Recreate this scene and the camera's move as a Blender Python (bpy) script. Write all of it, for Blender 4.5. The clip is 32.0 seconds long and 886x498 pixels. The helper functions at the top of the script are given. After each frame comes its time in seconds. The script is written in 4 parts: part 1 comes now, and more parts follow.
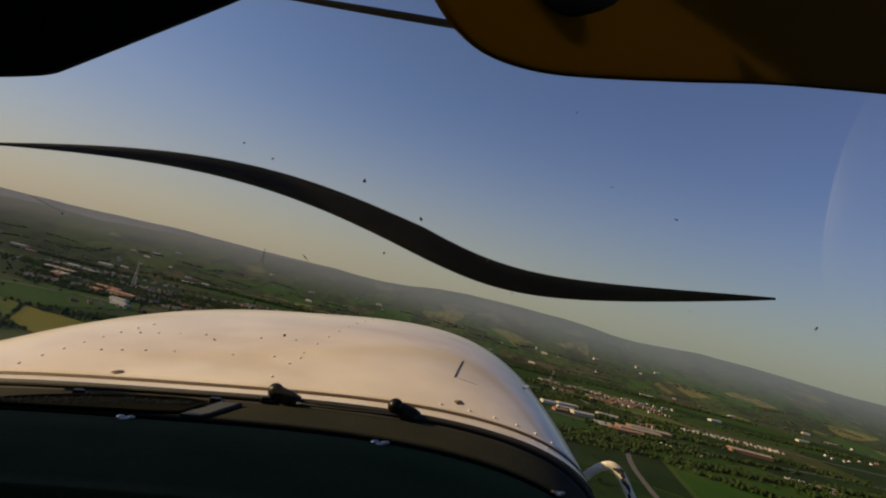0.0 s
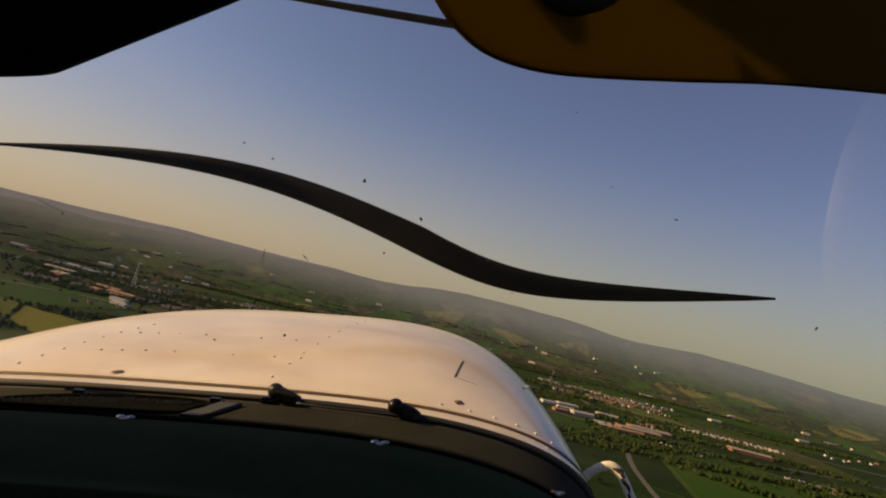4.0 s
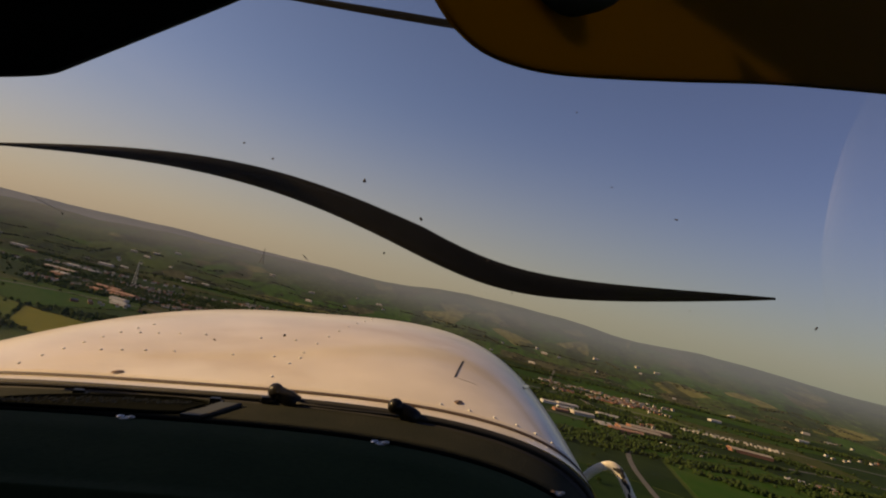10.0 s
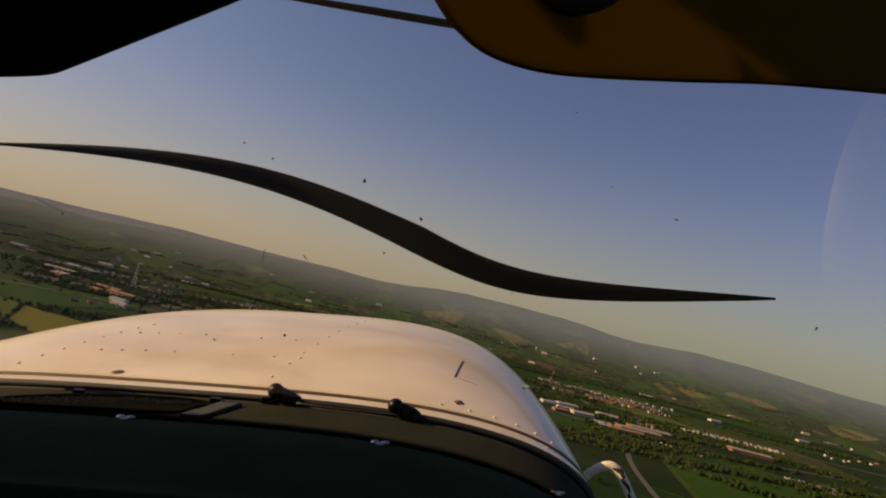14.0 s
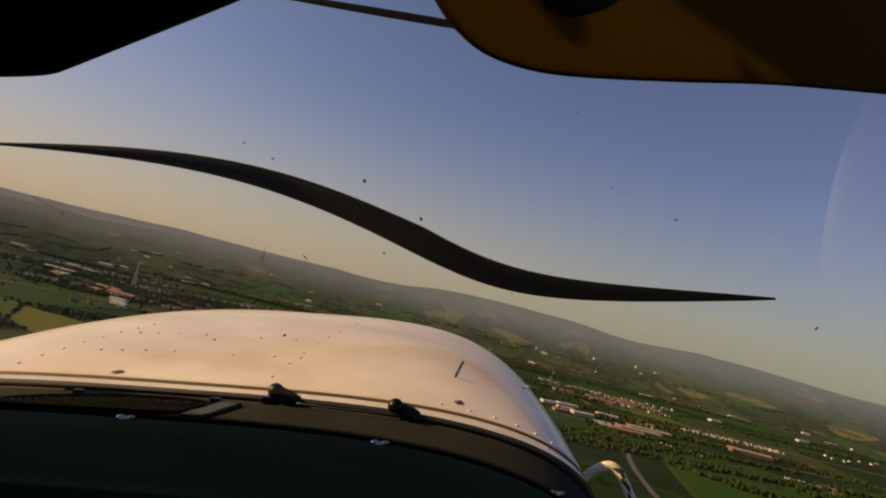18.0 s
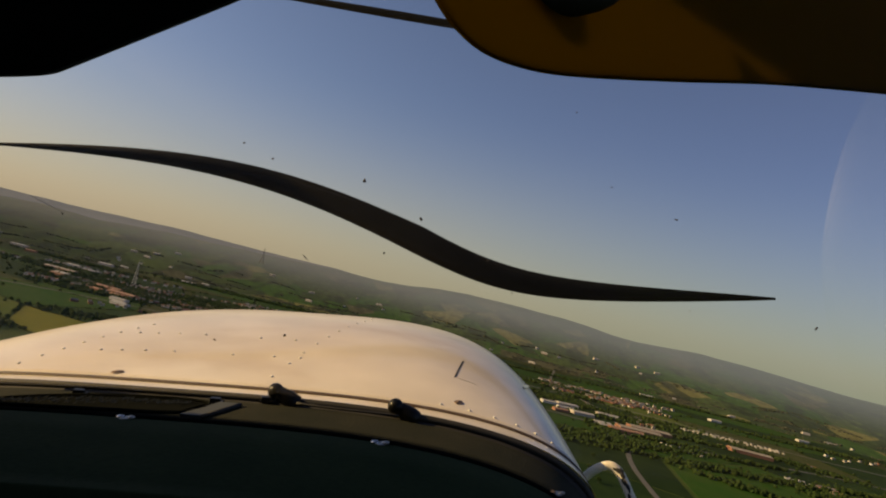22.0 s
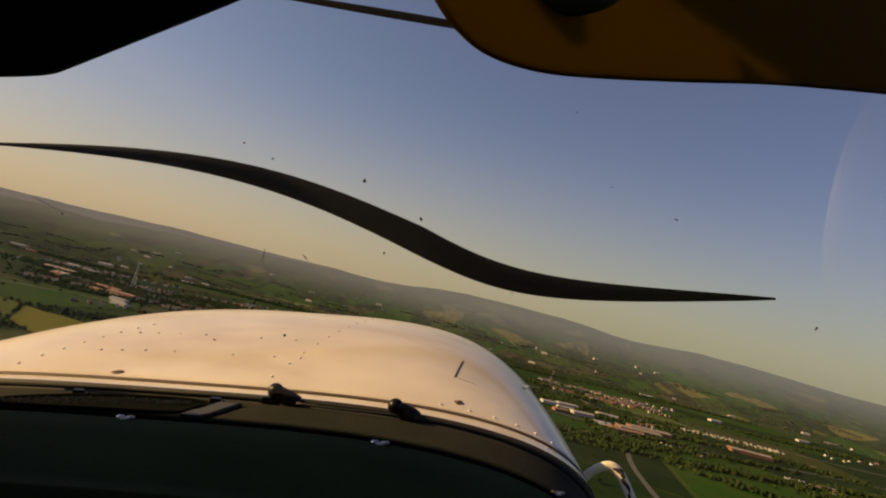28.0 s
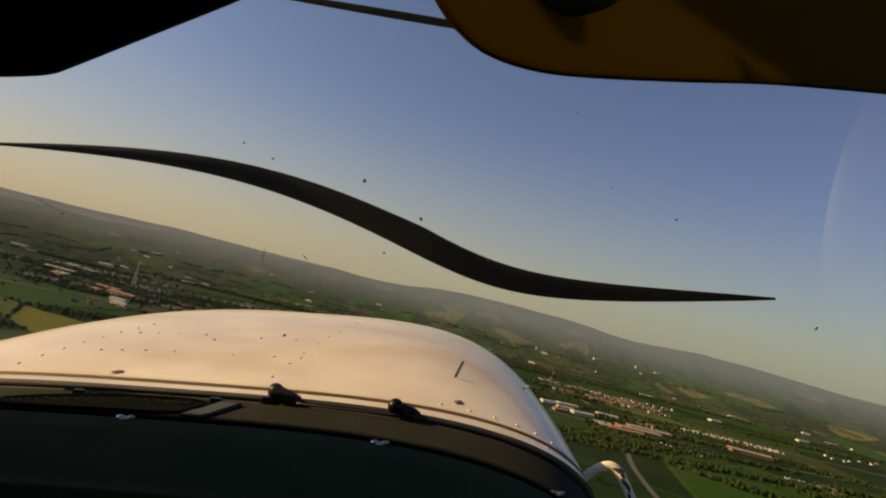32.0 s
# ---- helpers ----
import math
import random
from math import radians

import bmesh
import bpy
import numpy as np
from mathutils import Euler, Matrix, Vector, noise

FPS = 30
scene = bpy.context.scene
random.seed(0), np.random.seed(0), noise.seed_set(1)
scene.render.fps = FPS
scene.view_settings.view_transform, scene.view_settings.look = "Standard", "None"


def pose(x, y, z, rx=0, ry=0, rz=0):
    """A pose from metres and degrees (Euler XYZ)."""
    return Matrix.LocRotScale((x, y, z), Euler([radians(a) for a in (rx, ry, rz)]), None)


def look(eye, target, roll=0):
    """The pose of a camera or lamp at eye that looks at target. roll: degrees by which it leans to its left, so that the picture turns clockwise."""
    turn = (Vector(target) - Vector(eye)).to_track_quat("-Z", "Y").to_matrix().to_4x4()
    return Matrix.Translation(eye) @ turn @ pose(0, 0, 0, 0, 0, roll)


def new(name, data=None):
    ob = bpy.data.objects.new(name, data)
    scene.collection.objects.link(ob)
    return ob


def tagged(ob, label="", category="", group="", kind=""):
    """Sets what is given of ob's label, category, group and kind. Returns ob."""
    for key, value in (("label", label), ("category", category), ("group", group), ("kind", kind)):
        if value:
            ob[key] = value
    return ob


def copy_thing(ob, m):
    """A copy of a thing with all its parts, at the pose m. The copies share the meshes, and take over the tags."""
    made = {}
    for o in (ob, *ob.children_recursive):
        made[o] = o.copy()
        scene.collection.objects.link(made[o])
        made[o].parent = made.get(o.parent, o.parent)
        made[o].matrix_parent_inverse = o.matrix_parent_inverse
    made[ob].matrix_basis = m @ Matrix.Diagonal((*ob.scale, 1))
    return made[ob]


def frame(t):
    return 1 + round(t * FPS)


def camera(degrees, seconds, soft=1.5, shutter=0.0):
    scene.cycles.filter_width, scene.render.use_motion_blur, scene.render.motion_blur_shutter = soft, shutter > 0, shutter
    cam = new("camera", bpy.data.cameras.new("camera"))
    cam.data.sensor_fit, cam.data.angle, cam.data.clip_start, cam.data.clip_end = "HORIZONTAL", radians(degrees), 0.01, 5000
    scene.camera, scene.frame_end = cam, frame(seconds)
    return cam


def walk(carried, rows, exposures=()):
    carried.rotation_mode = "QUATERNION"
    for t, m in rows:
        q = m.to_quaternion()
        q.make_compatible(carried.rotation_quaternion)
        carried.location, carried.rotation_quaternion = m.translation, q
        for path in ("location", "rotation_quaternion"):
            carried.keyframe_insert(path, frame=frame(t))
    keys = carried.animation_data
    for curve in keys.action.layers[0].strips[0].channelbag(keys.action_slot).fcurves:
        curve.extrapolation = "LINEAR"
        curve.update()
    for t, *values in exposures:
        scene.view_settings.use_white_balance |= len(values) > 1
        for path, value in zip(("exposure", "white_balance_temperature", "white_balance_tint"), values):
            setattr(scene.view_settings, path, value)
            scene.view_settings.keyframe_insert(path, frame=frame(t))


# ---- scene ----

# A light aircraft in a left-hand bank over farmland; the camera is fixed in its cabin.
HEIGHT = 240.0                      # metres over the fields
PITCH, ROLL = 3.97, 13.8
cam = camera(69.3, 32.0, soft=2.0)
AHEAD = (0.0, math.cos(radians(PITCH)), math.sin(radians(PITCH)))
EYE = Vector((0.0, 0.0, HEIGHT))
SEAT = look(EYE, EYE + Vector(AHEAD), ROLL)
CABIN = SEAT @ pose(0, 0, 0, -90)   # cabin axes: x right, y ahead, z up, from the eye

walk(cam, [(t, SEAT) for t in (0.0, 8.0, 16.0, 24.0, 32.0)],
     exposures=[(0.0, 0.08, 6850, 12), (1.0, 0.13, 7100, 13), (2.0, 0.2, 8080, 16), (3.0, 0.32, 8080, 19), (6.0, 0.02, 7780, 19), (13.0, 0.1, 7780, 20), (16.0, 0.05, 8180, 21),
                (18.0, 0.2, 7880, 20), (21.0, 0.26, 7680, 14), (23.0, 0.24, 7880, 11), (24.5, 0.0, 7980, 11), (28.0, 0.33, 8800, 16), (29.0, 0.37, 8600, 15), (30.0, 0.37, 8350, 12), (31.0, 0.19, 8500, 15), (32.0, 0.33, 7900, 11)])

# ---- light ----
SUN_UP, SUN_LEFT = 22.0, 91.0       # degrees over the horizon, and to the left of ahead
world = bpy.data.worlds.new("sky")
scene.world = world
world.use_nodes = True
sky = world.node_tree.nodes.new("ShaderNodeTexSky")
sky.sky_type = "NISHITA"
sky.sun_disc = False
sky.sun_elevation = radians(SUN_UP)
sky.sun_rotation = radians(-SUN_LEFT)
sky.altitude, sky.air_density, sky.dust_density, sky.ozone_density = 300, 1.0, 1.0, 5.0
back = world.node_tree.nodes["Background"]
back.inputs["Strength"].default_value = 0.09
wn, wl = world.node_tree.nodes, world.node_tree.links
way = wn.new("ShaderNodeTexCoord")           # evening haze that thickens evenly towards the horizon
high = wn.new("ShaderNodeSeparateXYZ")
thick = wn.new("ShaderNodeMapRange")
thick.interpolation_type = "SMOOTHERSTEP"
thick.inputs["From Min"].default_value, thick.inputs["From Max"].default_value = -0.12, 0.32
thick.inputs["To Min"].default_value, thick.inputs["To Max"].default_value = 0.82, 0.0
hazed = wn.new("ShaderNodeMix")
hazed.data_type = "RGBA"
side = wn.new("ShaderNodeMapRange")          # the haze glows warmer on the sun's side
side.interpolation_type = "SMOOTHSTEP"
side.inputs["From Min"].default_value, side.inputs["From Max"].default_value = -0.55, 0.60
warm = wn.new("ShaderNodeMix")
warm.data_type = "RGBA"
warm.inputs["A"].default_value, warm.inputs["B"].default_value = (4.25, 3.85, 2.7, 1), (2.6, 3.15, 2.4, 1)
wl.new(high.outputs["X"], side.inputs["Value"])
wl.new(side.outputs["Result"], warm.inputs["Factor"])
wl.new(warm.outputs["Result"], hazed.inputs["B"])
wl.new(way.outputs["Generated"], high.inputs[0])
wl.new(high.outputs["Z"], thick.inputs["Value"])
wl.new(thick.outputs["Result"], hazed.inputs["Factor"])
hue = wn.new("ShaderNodeMix")                # a soft evening blue
hue.data_type, hue.blend_type = "RGBA", "MULTIPLY"
hue.inputs["Factor"].default_value = 1.0
deep = wn.new("ShaderNodeMix")               # deeper away from the sun
deep.data_type = "RGBA"
deep.inputs["A"].default_value, deep.inputs["B"].default_value = (1.15, 0.985, 1.0, 1), (0.95, 0.80, 0.90, 1)
wl.new(side.outputs["Result"], deep.inputs["Factor"])
wl.new(deep.outputs["Result"], hue.inputs["B"])
wl.new(sky.outputs[0], hue.inputs["A"])
wl.new(hue.outputs["Result"], hazed.inputs["A"])
wl.new(hazed.outputs["Result"], back.inputs["Color"])

sun = new("sun", bpy.data.lights.new("sun", "SUN"))
sun.data.energy, sun.data.angle, sun.data.color = 5.0, radians(0.6), (1.0, 0.75, 0.37)
a, e = radians(SUN_LEFT), radians(SUN_UP)
to_sun = Vector((-math.sin(a) * math.cos(e), math.cos(a) * math.cos(e), math.sin(e)))
sun.matrix_world = look(EYE + to_sun * 50, EYE)

# ---- materials ----


def material(name, colour, other=None, scale=5.0, rough=0.6, metal=0.0, bump=0.0, fine=60.0, coat=0.0, spread=0.5, vary=0.0, vary_by="object", spec=0.5):
    """A principled material with variation at two scales, grain and relief."""
    m = bpy.data.materials.new(name)
    m.use_nodes = True
    n, l = m.node_tree.nodes, m.node_tree.links
    b = n["Principled BSDF"]
    b.inputs["Roughness"].default_value, b.inputs["Metallic"].default_value = rough, metal
    b.inputs["Coat Weight"].default_value = coat
    b.inputs["Specular IOR Level"].default_value = spec
    b.inputs["Coat Roughness"].default_value = 0.08
    other = other or tuple(c * 0.75 for c in colour)
    co = n.new("ShaderNodeTexCoord")
    big, small = n.new("ShaderNodeTexNoise"), n.new("ShaderNodeTexNoise")
    big.inputs["Scale"].default_value, big.inputs["Detail"].default_value = scale, 4
    small.inputs["Scale"].default_value, small.inputs["Detail"].default_value = fine, 3
    for t in (big, small):
        l.new(co.outputs["Object"], t.inputs["Vector"])
    mix = n.new("ShaderNodeMix")
    mix.data_type = "RGBA"
    mix.inputs["A"].default_value, mix.inputs["B"].default_value = (*colour, 1), (*other, 1)
    ramp = n.new("ShaderNodeMapRange")
    ramp.inputs["From Min"].default_value, ramp.inputs["From Max"].default_value = 0.5 - spread / 2, 0.5 + spread / 2
    l.new(big.outputs["Fac"], ramp.inputs["Value"])
    l.new(ramp.outputs["Result"], mix.inputs["Factor"])
    grain = n.new("ShaderNodeMix")
    grain.data_type, grain.blend_type = "RGBA", "MULTIPLY"
    grain.inputs["Factor"].default_value = 0.35
    l.new(mix.outputs["Result"], grain.inputs["A"])
    l.new(small.outputs["Fac"], grain.inputs["B"])
    last = grain.outputs["Result"]
    if vary:
        info = n.new("ShaderNodeObjectInfo" if vary_by == "object" else "ShaderNodeNewGeometry")
        hsv = n.new("ShaderNodeHueSaturation")
        rng = n.new("ShaderNodeMapRange")
        rng.inputs["To Min"].default_value, rng.inputs["To Max"].default_value = 1 - vary, 1 + vary
        l.new(info.outputs["Random" if vary_by == "object" else "Random Per Island"], rng.inputs["Value"])
        l.new(rng.outputs["Result"], hsv.inputs["Value"])
        l.new(last, hsv.inputs["Color"])
        last = hsv.outputs["Color"]
    l.new(last, b.inputs["Base Color"])
    if bump:
        bp = n.new("ShaderNodeBump")
        bp.inputs["Strength"].default_value, bp.inputs["Distance"].default_value = bump, 0.002 if fine > 1 else 1.0
        l.new(small.outputs["Fac"], bp.inputs["Height"])
        l.new(bp.outputs["Normal"], b.inputs["Normal"])
    return m


PAINT = material("white_paint", (0.90, 0.835, 0.735), (0.78, 0.67, 0.53), 3.4, 0.42, coat=0.55, fine=9, spread=0.55, spec=0.35)
pn, pl = PAINT.node_tree.nodes, PAINT.node_tree.links
pbase = pn["Principled BSDF"].inputs["Base Color"].links[0].from_socket
pco, pmap, pnoise = pn.new("ShaderNodeTexCoord"), pn.new("ShaderNodeMapping"), pn.new("ShaderNodeTexNoise")   # tan noise streaks mixed over the white
pmap.inputs["Scale"].default_value = (2.4, 4.2, 2.0)
pnoise.inputs["Scale"].default_value, pnoise.inputs["Detail"].default_value, pnoise.inputs["Roughness"].default_value = 1.3, 6, 0.6
pstreak, ptan = pn.new("ShaderNodeMapRange"), pn.new("ShaderNodeMix")
pstreak.inputs["From Min"].default_value, pstreak.inputs["From Max"].default_value, pstreak.inputs["To Max"].default_value = 0.48, 0.70, 0.6
ptan.data_type = "RGBA"
ptan.inputs["B"].default_value = (0.50, 0.38, 0.25, 1)
pl.new(pco.outputs["Object"], pmap.inputs["Vector"])
pl.new(pmap.outputs["Vector"], pnoise.inputs["Vector"])
pl.new(pnoise.outputs["Fac"], pstreak.inputs["Value"])
pl.new(pstreak.outputs["Result"], ptan.inputs["Factor"])
pl.new(pbase, ptan.inputs["A"])
pl.new(ptan.outputs["Result"], pn["Principled BSDF"].inputs["Base Color"])
TRIM = material("sealant", (0.10, 0.060, 0.030), scale=9, rough=0.6)
RUBBER = material("black_rubber", (0.012, 0.012, 0.012), (0.03, 0.028, 0.025), 20, 0.7)
VINYL = material("black_vinyl", (0.016, 0.019, 0.013), (0.030, 0.030, 0.020), 14, 0.9, fine=240, bump=0.35, spec=0.1)
PADDING = material("black_padding", (0.017, 0.034, 0.013), (0.030, 0.048, 0.018), 9, 0.95, fine=160, bump=0.3, spec=0.08)
PLASTIC = material("black_plastic", (0.006, 0.006, 0.006), (0.012, 0.011, 0.010), 18, 0.5, fine=120, bump=0.1, spec=0.25)
KNOB_BLACK = material("satin_black_knob", (0.0025, 0.0025, 0.0025), (0.004, 0.004, 0.004), 18, 0.38, spec=0.22)
CHROME = material("chrome", (0.75, 0.74, 0.72), scale=30, rough=0.18, metal=1.0)
STEEL = material("dull_steel", (0.50, 0.48, 0.45), scale=40, rough=0.35, metal=1.0)
RIVET_PAINT = material("rivet_paint", (0.88, 0.86, 0.82), (0.80, 0.78, 0.74), scale=40, rough=0.25, coat=0.5)
BRASS = material("stained_fastener", (0.36, 0.24, 0.16), scale=60, rough=0.45, metal=0.6)
BLADE = material("dark_blade_paint", (0.005, 0.0065, 0.008), (0.009, 0.0105, 0.012), 7, 0.6, fine=40, bump=0.1, spec=0.05)
AMBER = material("amber_visor", (0.014, 0.008, 0.002), (0.009, 0.005, 0.001), 5, 0.7, spec=0.05)
AMBER_BSDF = AMBER.node_tree.nodes["Principled BSDF"]
glow_through = AMBER.node_tree.nodes.new("ShaderNodeBsdfTranslucent")
glow_through.inputs["Color"].default_value = (0.48, 0.35, 0.02, 1)
blend = AMBER.node_tree.nodes.new("ShaderNodeMixShader")
blend.inputs["Fac"].default_value = 0.38
AMBER.node_tree.links.new(AMBER_BSDF.outputs[0], blend.inputs[1])
AMBER.node_tree.links.new(glow_through.outputs[0], blend.inputs[2])
AMBER.node_tree.links.new(blend.outputs[0], AMBER.node_tree.nodes["Material Output"].inputs["Surface"])
DARK = material("dark_visor", (0.002, 0.0032, 0.0022), (0.004, 0.005, 0.003), 6, 0.9, spec=0.04)
PLATE = material("grey_plate", (0.055, 0.06, 0.052), scale=20, rough=0.6)
STRAND = material("dusty_mesh", (0.19, 0.175, 0.12), scale=60, rough=0.9)
MATT = material("black_rim_and_void", (0.005, 0.006, 0.005), (0.008, 0.009, 0.007), 40, 1.0, fine=300, spec=0.02)
PIPING = material("grey_piping", (0.04, 0.045, 0.05), scale=30, rough=0.6)
LINING = material("dark_lining", (0.05, 0.05, 0.048), scale=8, rough=0.85)
CHIPPED = material("chipped_white_paint", (0.90, 0.85, 0.70), (0.80, 0.72, 0.56), 60, 0.4, fine=200)
SCRATCH = material("pale_scratch", (0.42, 0.37, 0.31), scale=200, rough=0.7)
SMUT = material("dried_dirt", (0.16, 0.14, 0.14), scale=300, rough=0.9)

# ---- helpers ----


def part(name, bm, mat, parent=None, label="", smooth=False, loc=None):
    """Link a bmesh as one mesh object under a thing or part."""
    me = bpy.data.meshes.new(name)
    bmesh.ops.recalc_face_normals(bm, faces=bm.faces)
    bm.to_mesh(me)
    bm.free()
    return mesh_part(name, me, mat, parent, label, smooth, loc)


def mesh_part(name, me, mat, parent=None, label="", smooth=False, loc=None):
    if mat is not None and not me.materials:
        me.materials.append(mat)
    if smooth:
        me.shade_smooth()
    ob = new(name, me)
    ob.parent = parent
    if loc is not None:
        ob.matrix_basis = loc
    if label:
        tagged(ob, label)
    return ob


def aboard(name, label, category, kind=""):
    """An empty in the cabin's axes for a thing of the aircraft."""
    ob = new(name)
    ob.matrix_world = CABIN
    ob.empty_display_size = 0.1
    return tagged(ob, label, category, kind=kind)


def box(bm, size, at=(0, 0, 0), turn=None, bevel=0.0):
    m = Matrix.Translation(at) @ (turn or Matrix()) @ Matrix.Diagonal((*size, 1))
    vs = bmesh.ops.create_cube(bm, size=1, matrix=m)["verts"]
    if bevel:
        es = list({e for v in vs for e in v.link_edges})
        bmesh.ops.bevel(bm, geom=es, offset=bevel, segments=2, affect="EDGES", profile=0.5)


def tube(bm, pts, radius, sides=10, cap=True):
    """A round tube along points; radius is a number or one per point."""
    pts = [Vector(p) for p in pts]
    rings, up = [], Vector((0.3, 0.2, 1)).normalized()
    for i, p in enumerate(pts):
        d = (pts[min(i + 1, len(pts) - 1)] - pts[max(i - 1, 0)]).normalized()
        u = d.cross(up).normalized()
        w = d.cross(u)
        r = radius[i] if isinstance(radius, (list, tuple)) else radius
        rings.append([bm.verts.new(p + (u * math.cos(q) + w * math.sin(q)) * r) for q in [2 * math.pi * k / sides for k in range(sides)]])
    skin(bm, rings, True)
    if cap:
        bm.faces.new(rings[0])
        bm.faces.new(rings[-1])


def skin(bm, rings, closed=False):
    for r0, r1 in zip(rings, rings[1:]):
        n = len(r0)
        for k in range(n if closed else n - 1):
            bm.faces.new((r0[k], r0[(k + 1) % n], r1[(k + 1) % n], r1[k]))


def smooth_line(pts, steps=8):
    """Catmull-Rom line through a few points."""
    pts = [Vector(p) for p in pts]
    pts = [pts[0] * 2 - pts[1], *pts, pts[-1] * 2 - pts[-2]]
    out = []
    for i in range(1, len(pts) - 2):
        p0, p1, p2, p3 = pts[i - 1:i + 3]
        for k in range(steps):
            t = k / steps
            out.append(0.5 * (2 * p1 + (p2 - p0) * t + (2 * p0 - 5 * p1 + 4 * p2 - p3) * t * t + (3 * p1 - p0 - 3 * p2 + p3) * t ** 3))
    return out + [pts[-2]]


# ---- the aircraft's nose ----
LEAN = -0.0714                      # the cabin leans this much (radians) against the camera
REAR, LONG = 0.85, 0.70             # the cowling begins here and is this long


def arch(cx, top, w, b, n, y, q):
    """A point of an arched cross-section, q from 0 (right) to pi (left)."""
    c, s = math.cos(q), math.sin(q)
    u = w * math.copysign(abs(c) ** (2 / n), c)
    v = -b + b * abs(s) ** (2 / n)
    return Vector((cx + u * math.cos(LEAN) - v * math.sin(LEAN), y, top + u * math.sin(LEAN) + v * math.cos(LEAN)))


def cowl_point(s, q, out=0.0):
    """A point on the cowling, s from 0 (firewall) to 1 (nose); out: metres off the skin."""
    p = arch(-0.3448 + 0.0477 * s, -0.1775 + 0.0215 * s + 0.1044 * s * (1 - s), 0.5599 + 0.0008 * s ** 3, 0.1744 + 0.2772 * s, 3.2148, REAR + LONG * s, q)
    if out:
        n = cowl_normal(s, q)
        p = p + n * out
    return p


def cowl_normal(s, q):
    d = 0.004
    n = (cowl_point(s, q + d) - cowl_point(s, q - d)).cross(cowl_point(s + d, q) - cowl_point(s - d, q)).normalized()
    return n if n.z > 0 else -n


def angles(n):
    return [0.004 + (math.pi - 0.008) * k / n for k in range(n + 1)]


cowling = aboard("engine_cowling", "glossy white riveted engine cowling ahead of the windscreen", "engine cowling")
bm = bmesh.new()
rings = []
for k in range(37):
    s = k / 36
    rings.append([bm.verts.new(cowl_point(s, q)) for q in angles(96)])
mid = cowl_point(1, math.pi / 2) + Vector((0, 0, -0.3))
for k in range(1, 7):               # the rounded nose bowl
    g = math.sin(k / 6 * math.pi / 2)
    h = 1 - math.cos(k / 6 * math.pi / 2)
    rings.append([bm.verts.new(mid.lerp(cowl_point(1, q), 1 - 0.45 * h) + Vector((0, 0.07 * g, 0))) for q in angles(96)])
skin(bm, rings)
shell = part("shell", bm, PAINT, cowling, smooth=True)
sol = shell.modifiers.new("thickness", "SOLIDIFY")
sol.thickness, sol.offset = 0.001, -1

for q in (0.004, math.pi - 0.004):  # side skirts that carry the shell down
    bm = bmesh.new()
    top = [bm.verts.new(cowl_point(k / 12, q)) for k in range(13)]
    low = [bm.verts.new(cowl_point(k / 12, q) * 1 + Vector((0, 0, -0.35))) for k in range(13)]
    skin(bm, [top, low])
    part("side_panel", bm, PAINT, cowling, smooth=True)

bm = bmesh.new()                    # skin between firewall and windscreen
rings = [[bm.verts.new(arch(-0.3448, -0.1775 - 0.0006, 0.5599, 0.1744, 3.2148, y, q)) for q in angles(96)] for y in (0.846, 0.83, 0.812)]
skin(bm, rings)
part("scuttle_panel", bm, PAINT, cowling, smooth=True)

bm = bmesh.new()                    # sealant bead over the firewall joint
rings = []
for q in angles(96):
    p, n = arch(-0.3448, -0.1775, 0.5599, 0.1744, 3.2148, 0.848, q), Vector((0, 0, 1))
    rings.append([bm.verts.new(p + Vector((0, dy, dz))) for dy, dz in ((-0.0050, -0.003), (-0.0047, 0.0016), (-0.0030, 0.0020), (0.0030, 0.0020), (0.0047, 0.0012), (0.0052, -0.002))])
skin(bm, rings)
part("joint_strip", bm, TRIM, cowling, "dark sealant strip", True)


def rivet_mesh():
    bm = bmesh.new()
    bmesh.ops.create_uvsphere(bm, u_segments=8, v_segments=6, radius=0.0027, matrix=Matrix.Diagonal((1, 1, 0.5, 1)))
    me = bpy.data.meshes.new("rivet")
    bm.to_mesh(me)
    bm.free()
    me.materials.append(RIVET_PAINT)
    me.shade_smooth()
    return me


RIVET = rivet_mesh()


def on_skin(s, q, out=0.0):
    return Matrix.Translation(cowl_point(s, q, out)) @ cowl_normal(s, q).to_track_quat("Z", "Y").to_matrix().to_4x4()


def rivet_row(s0, q0, s1, q1, count, out=0.0004):
    for k in range(count):
        t = k / (count - 1)
        mesh_part("rivet", RIVET, None, cowling, loc=on_skin(s0 + (s1 - s0) * t, q0 + (q1 - q0) * t, out))

rivet_row(0.151, 1.723, 0.185, 1.489, 7)
rivet_row(0.30, 1.72, 0.327, 1.526, 6)
rivet_row(0.061, 1.504, 0.80, 1.449, 10)
rivet_row(0.052, 1.839, 0.40, 1.739, 8)
rivet_row(0.03, 1.10, 0.03, 0.60, 6)
rivet_row(-0.035, 1.25, -0.035, 0.66, 9)
rivet_row(-0.020, 1.24, -0.020, 0.65, 9)
rivet_row(-0.045, 2.2, -0.045, 1.30, 10)
rivet_row(0.955, 1.74, 0.955, 1.34, 24, -0.0007)

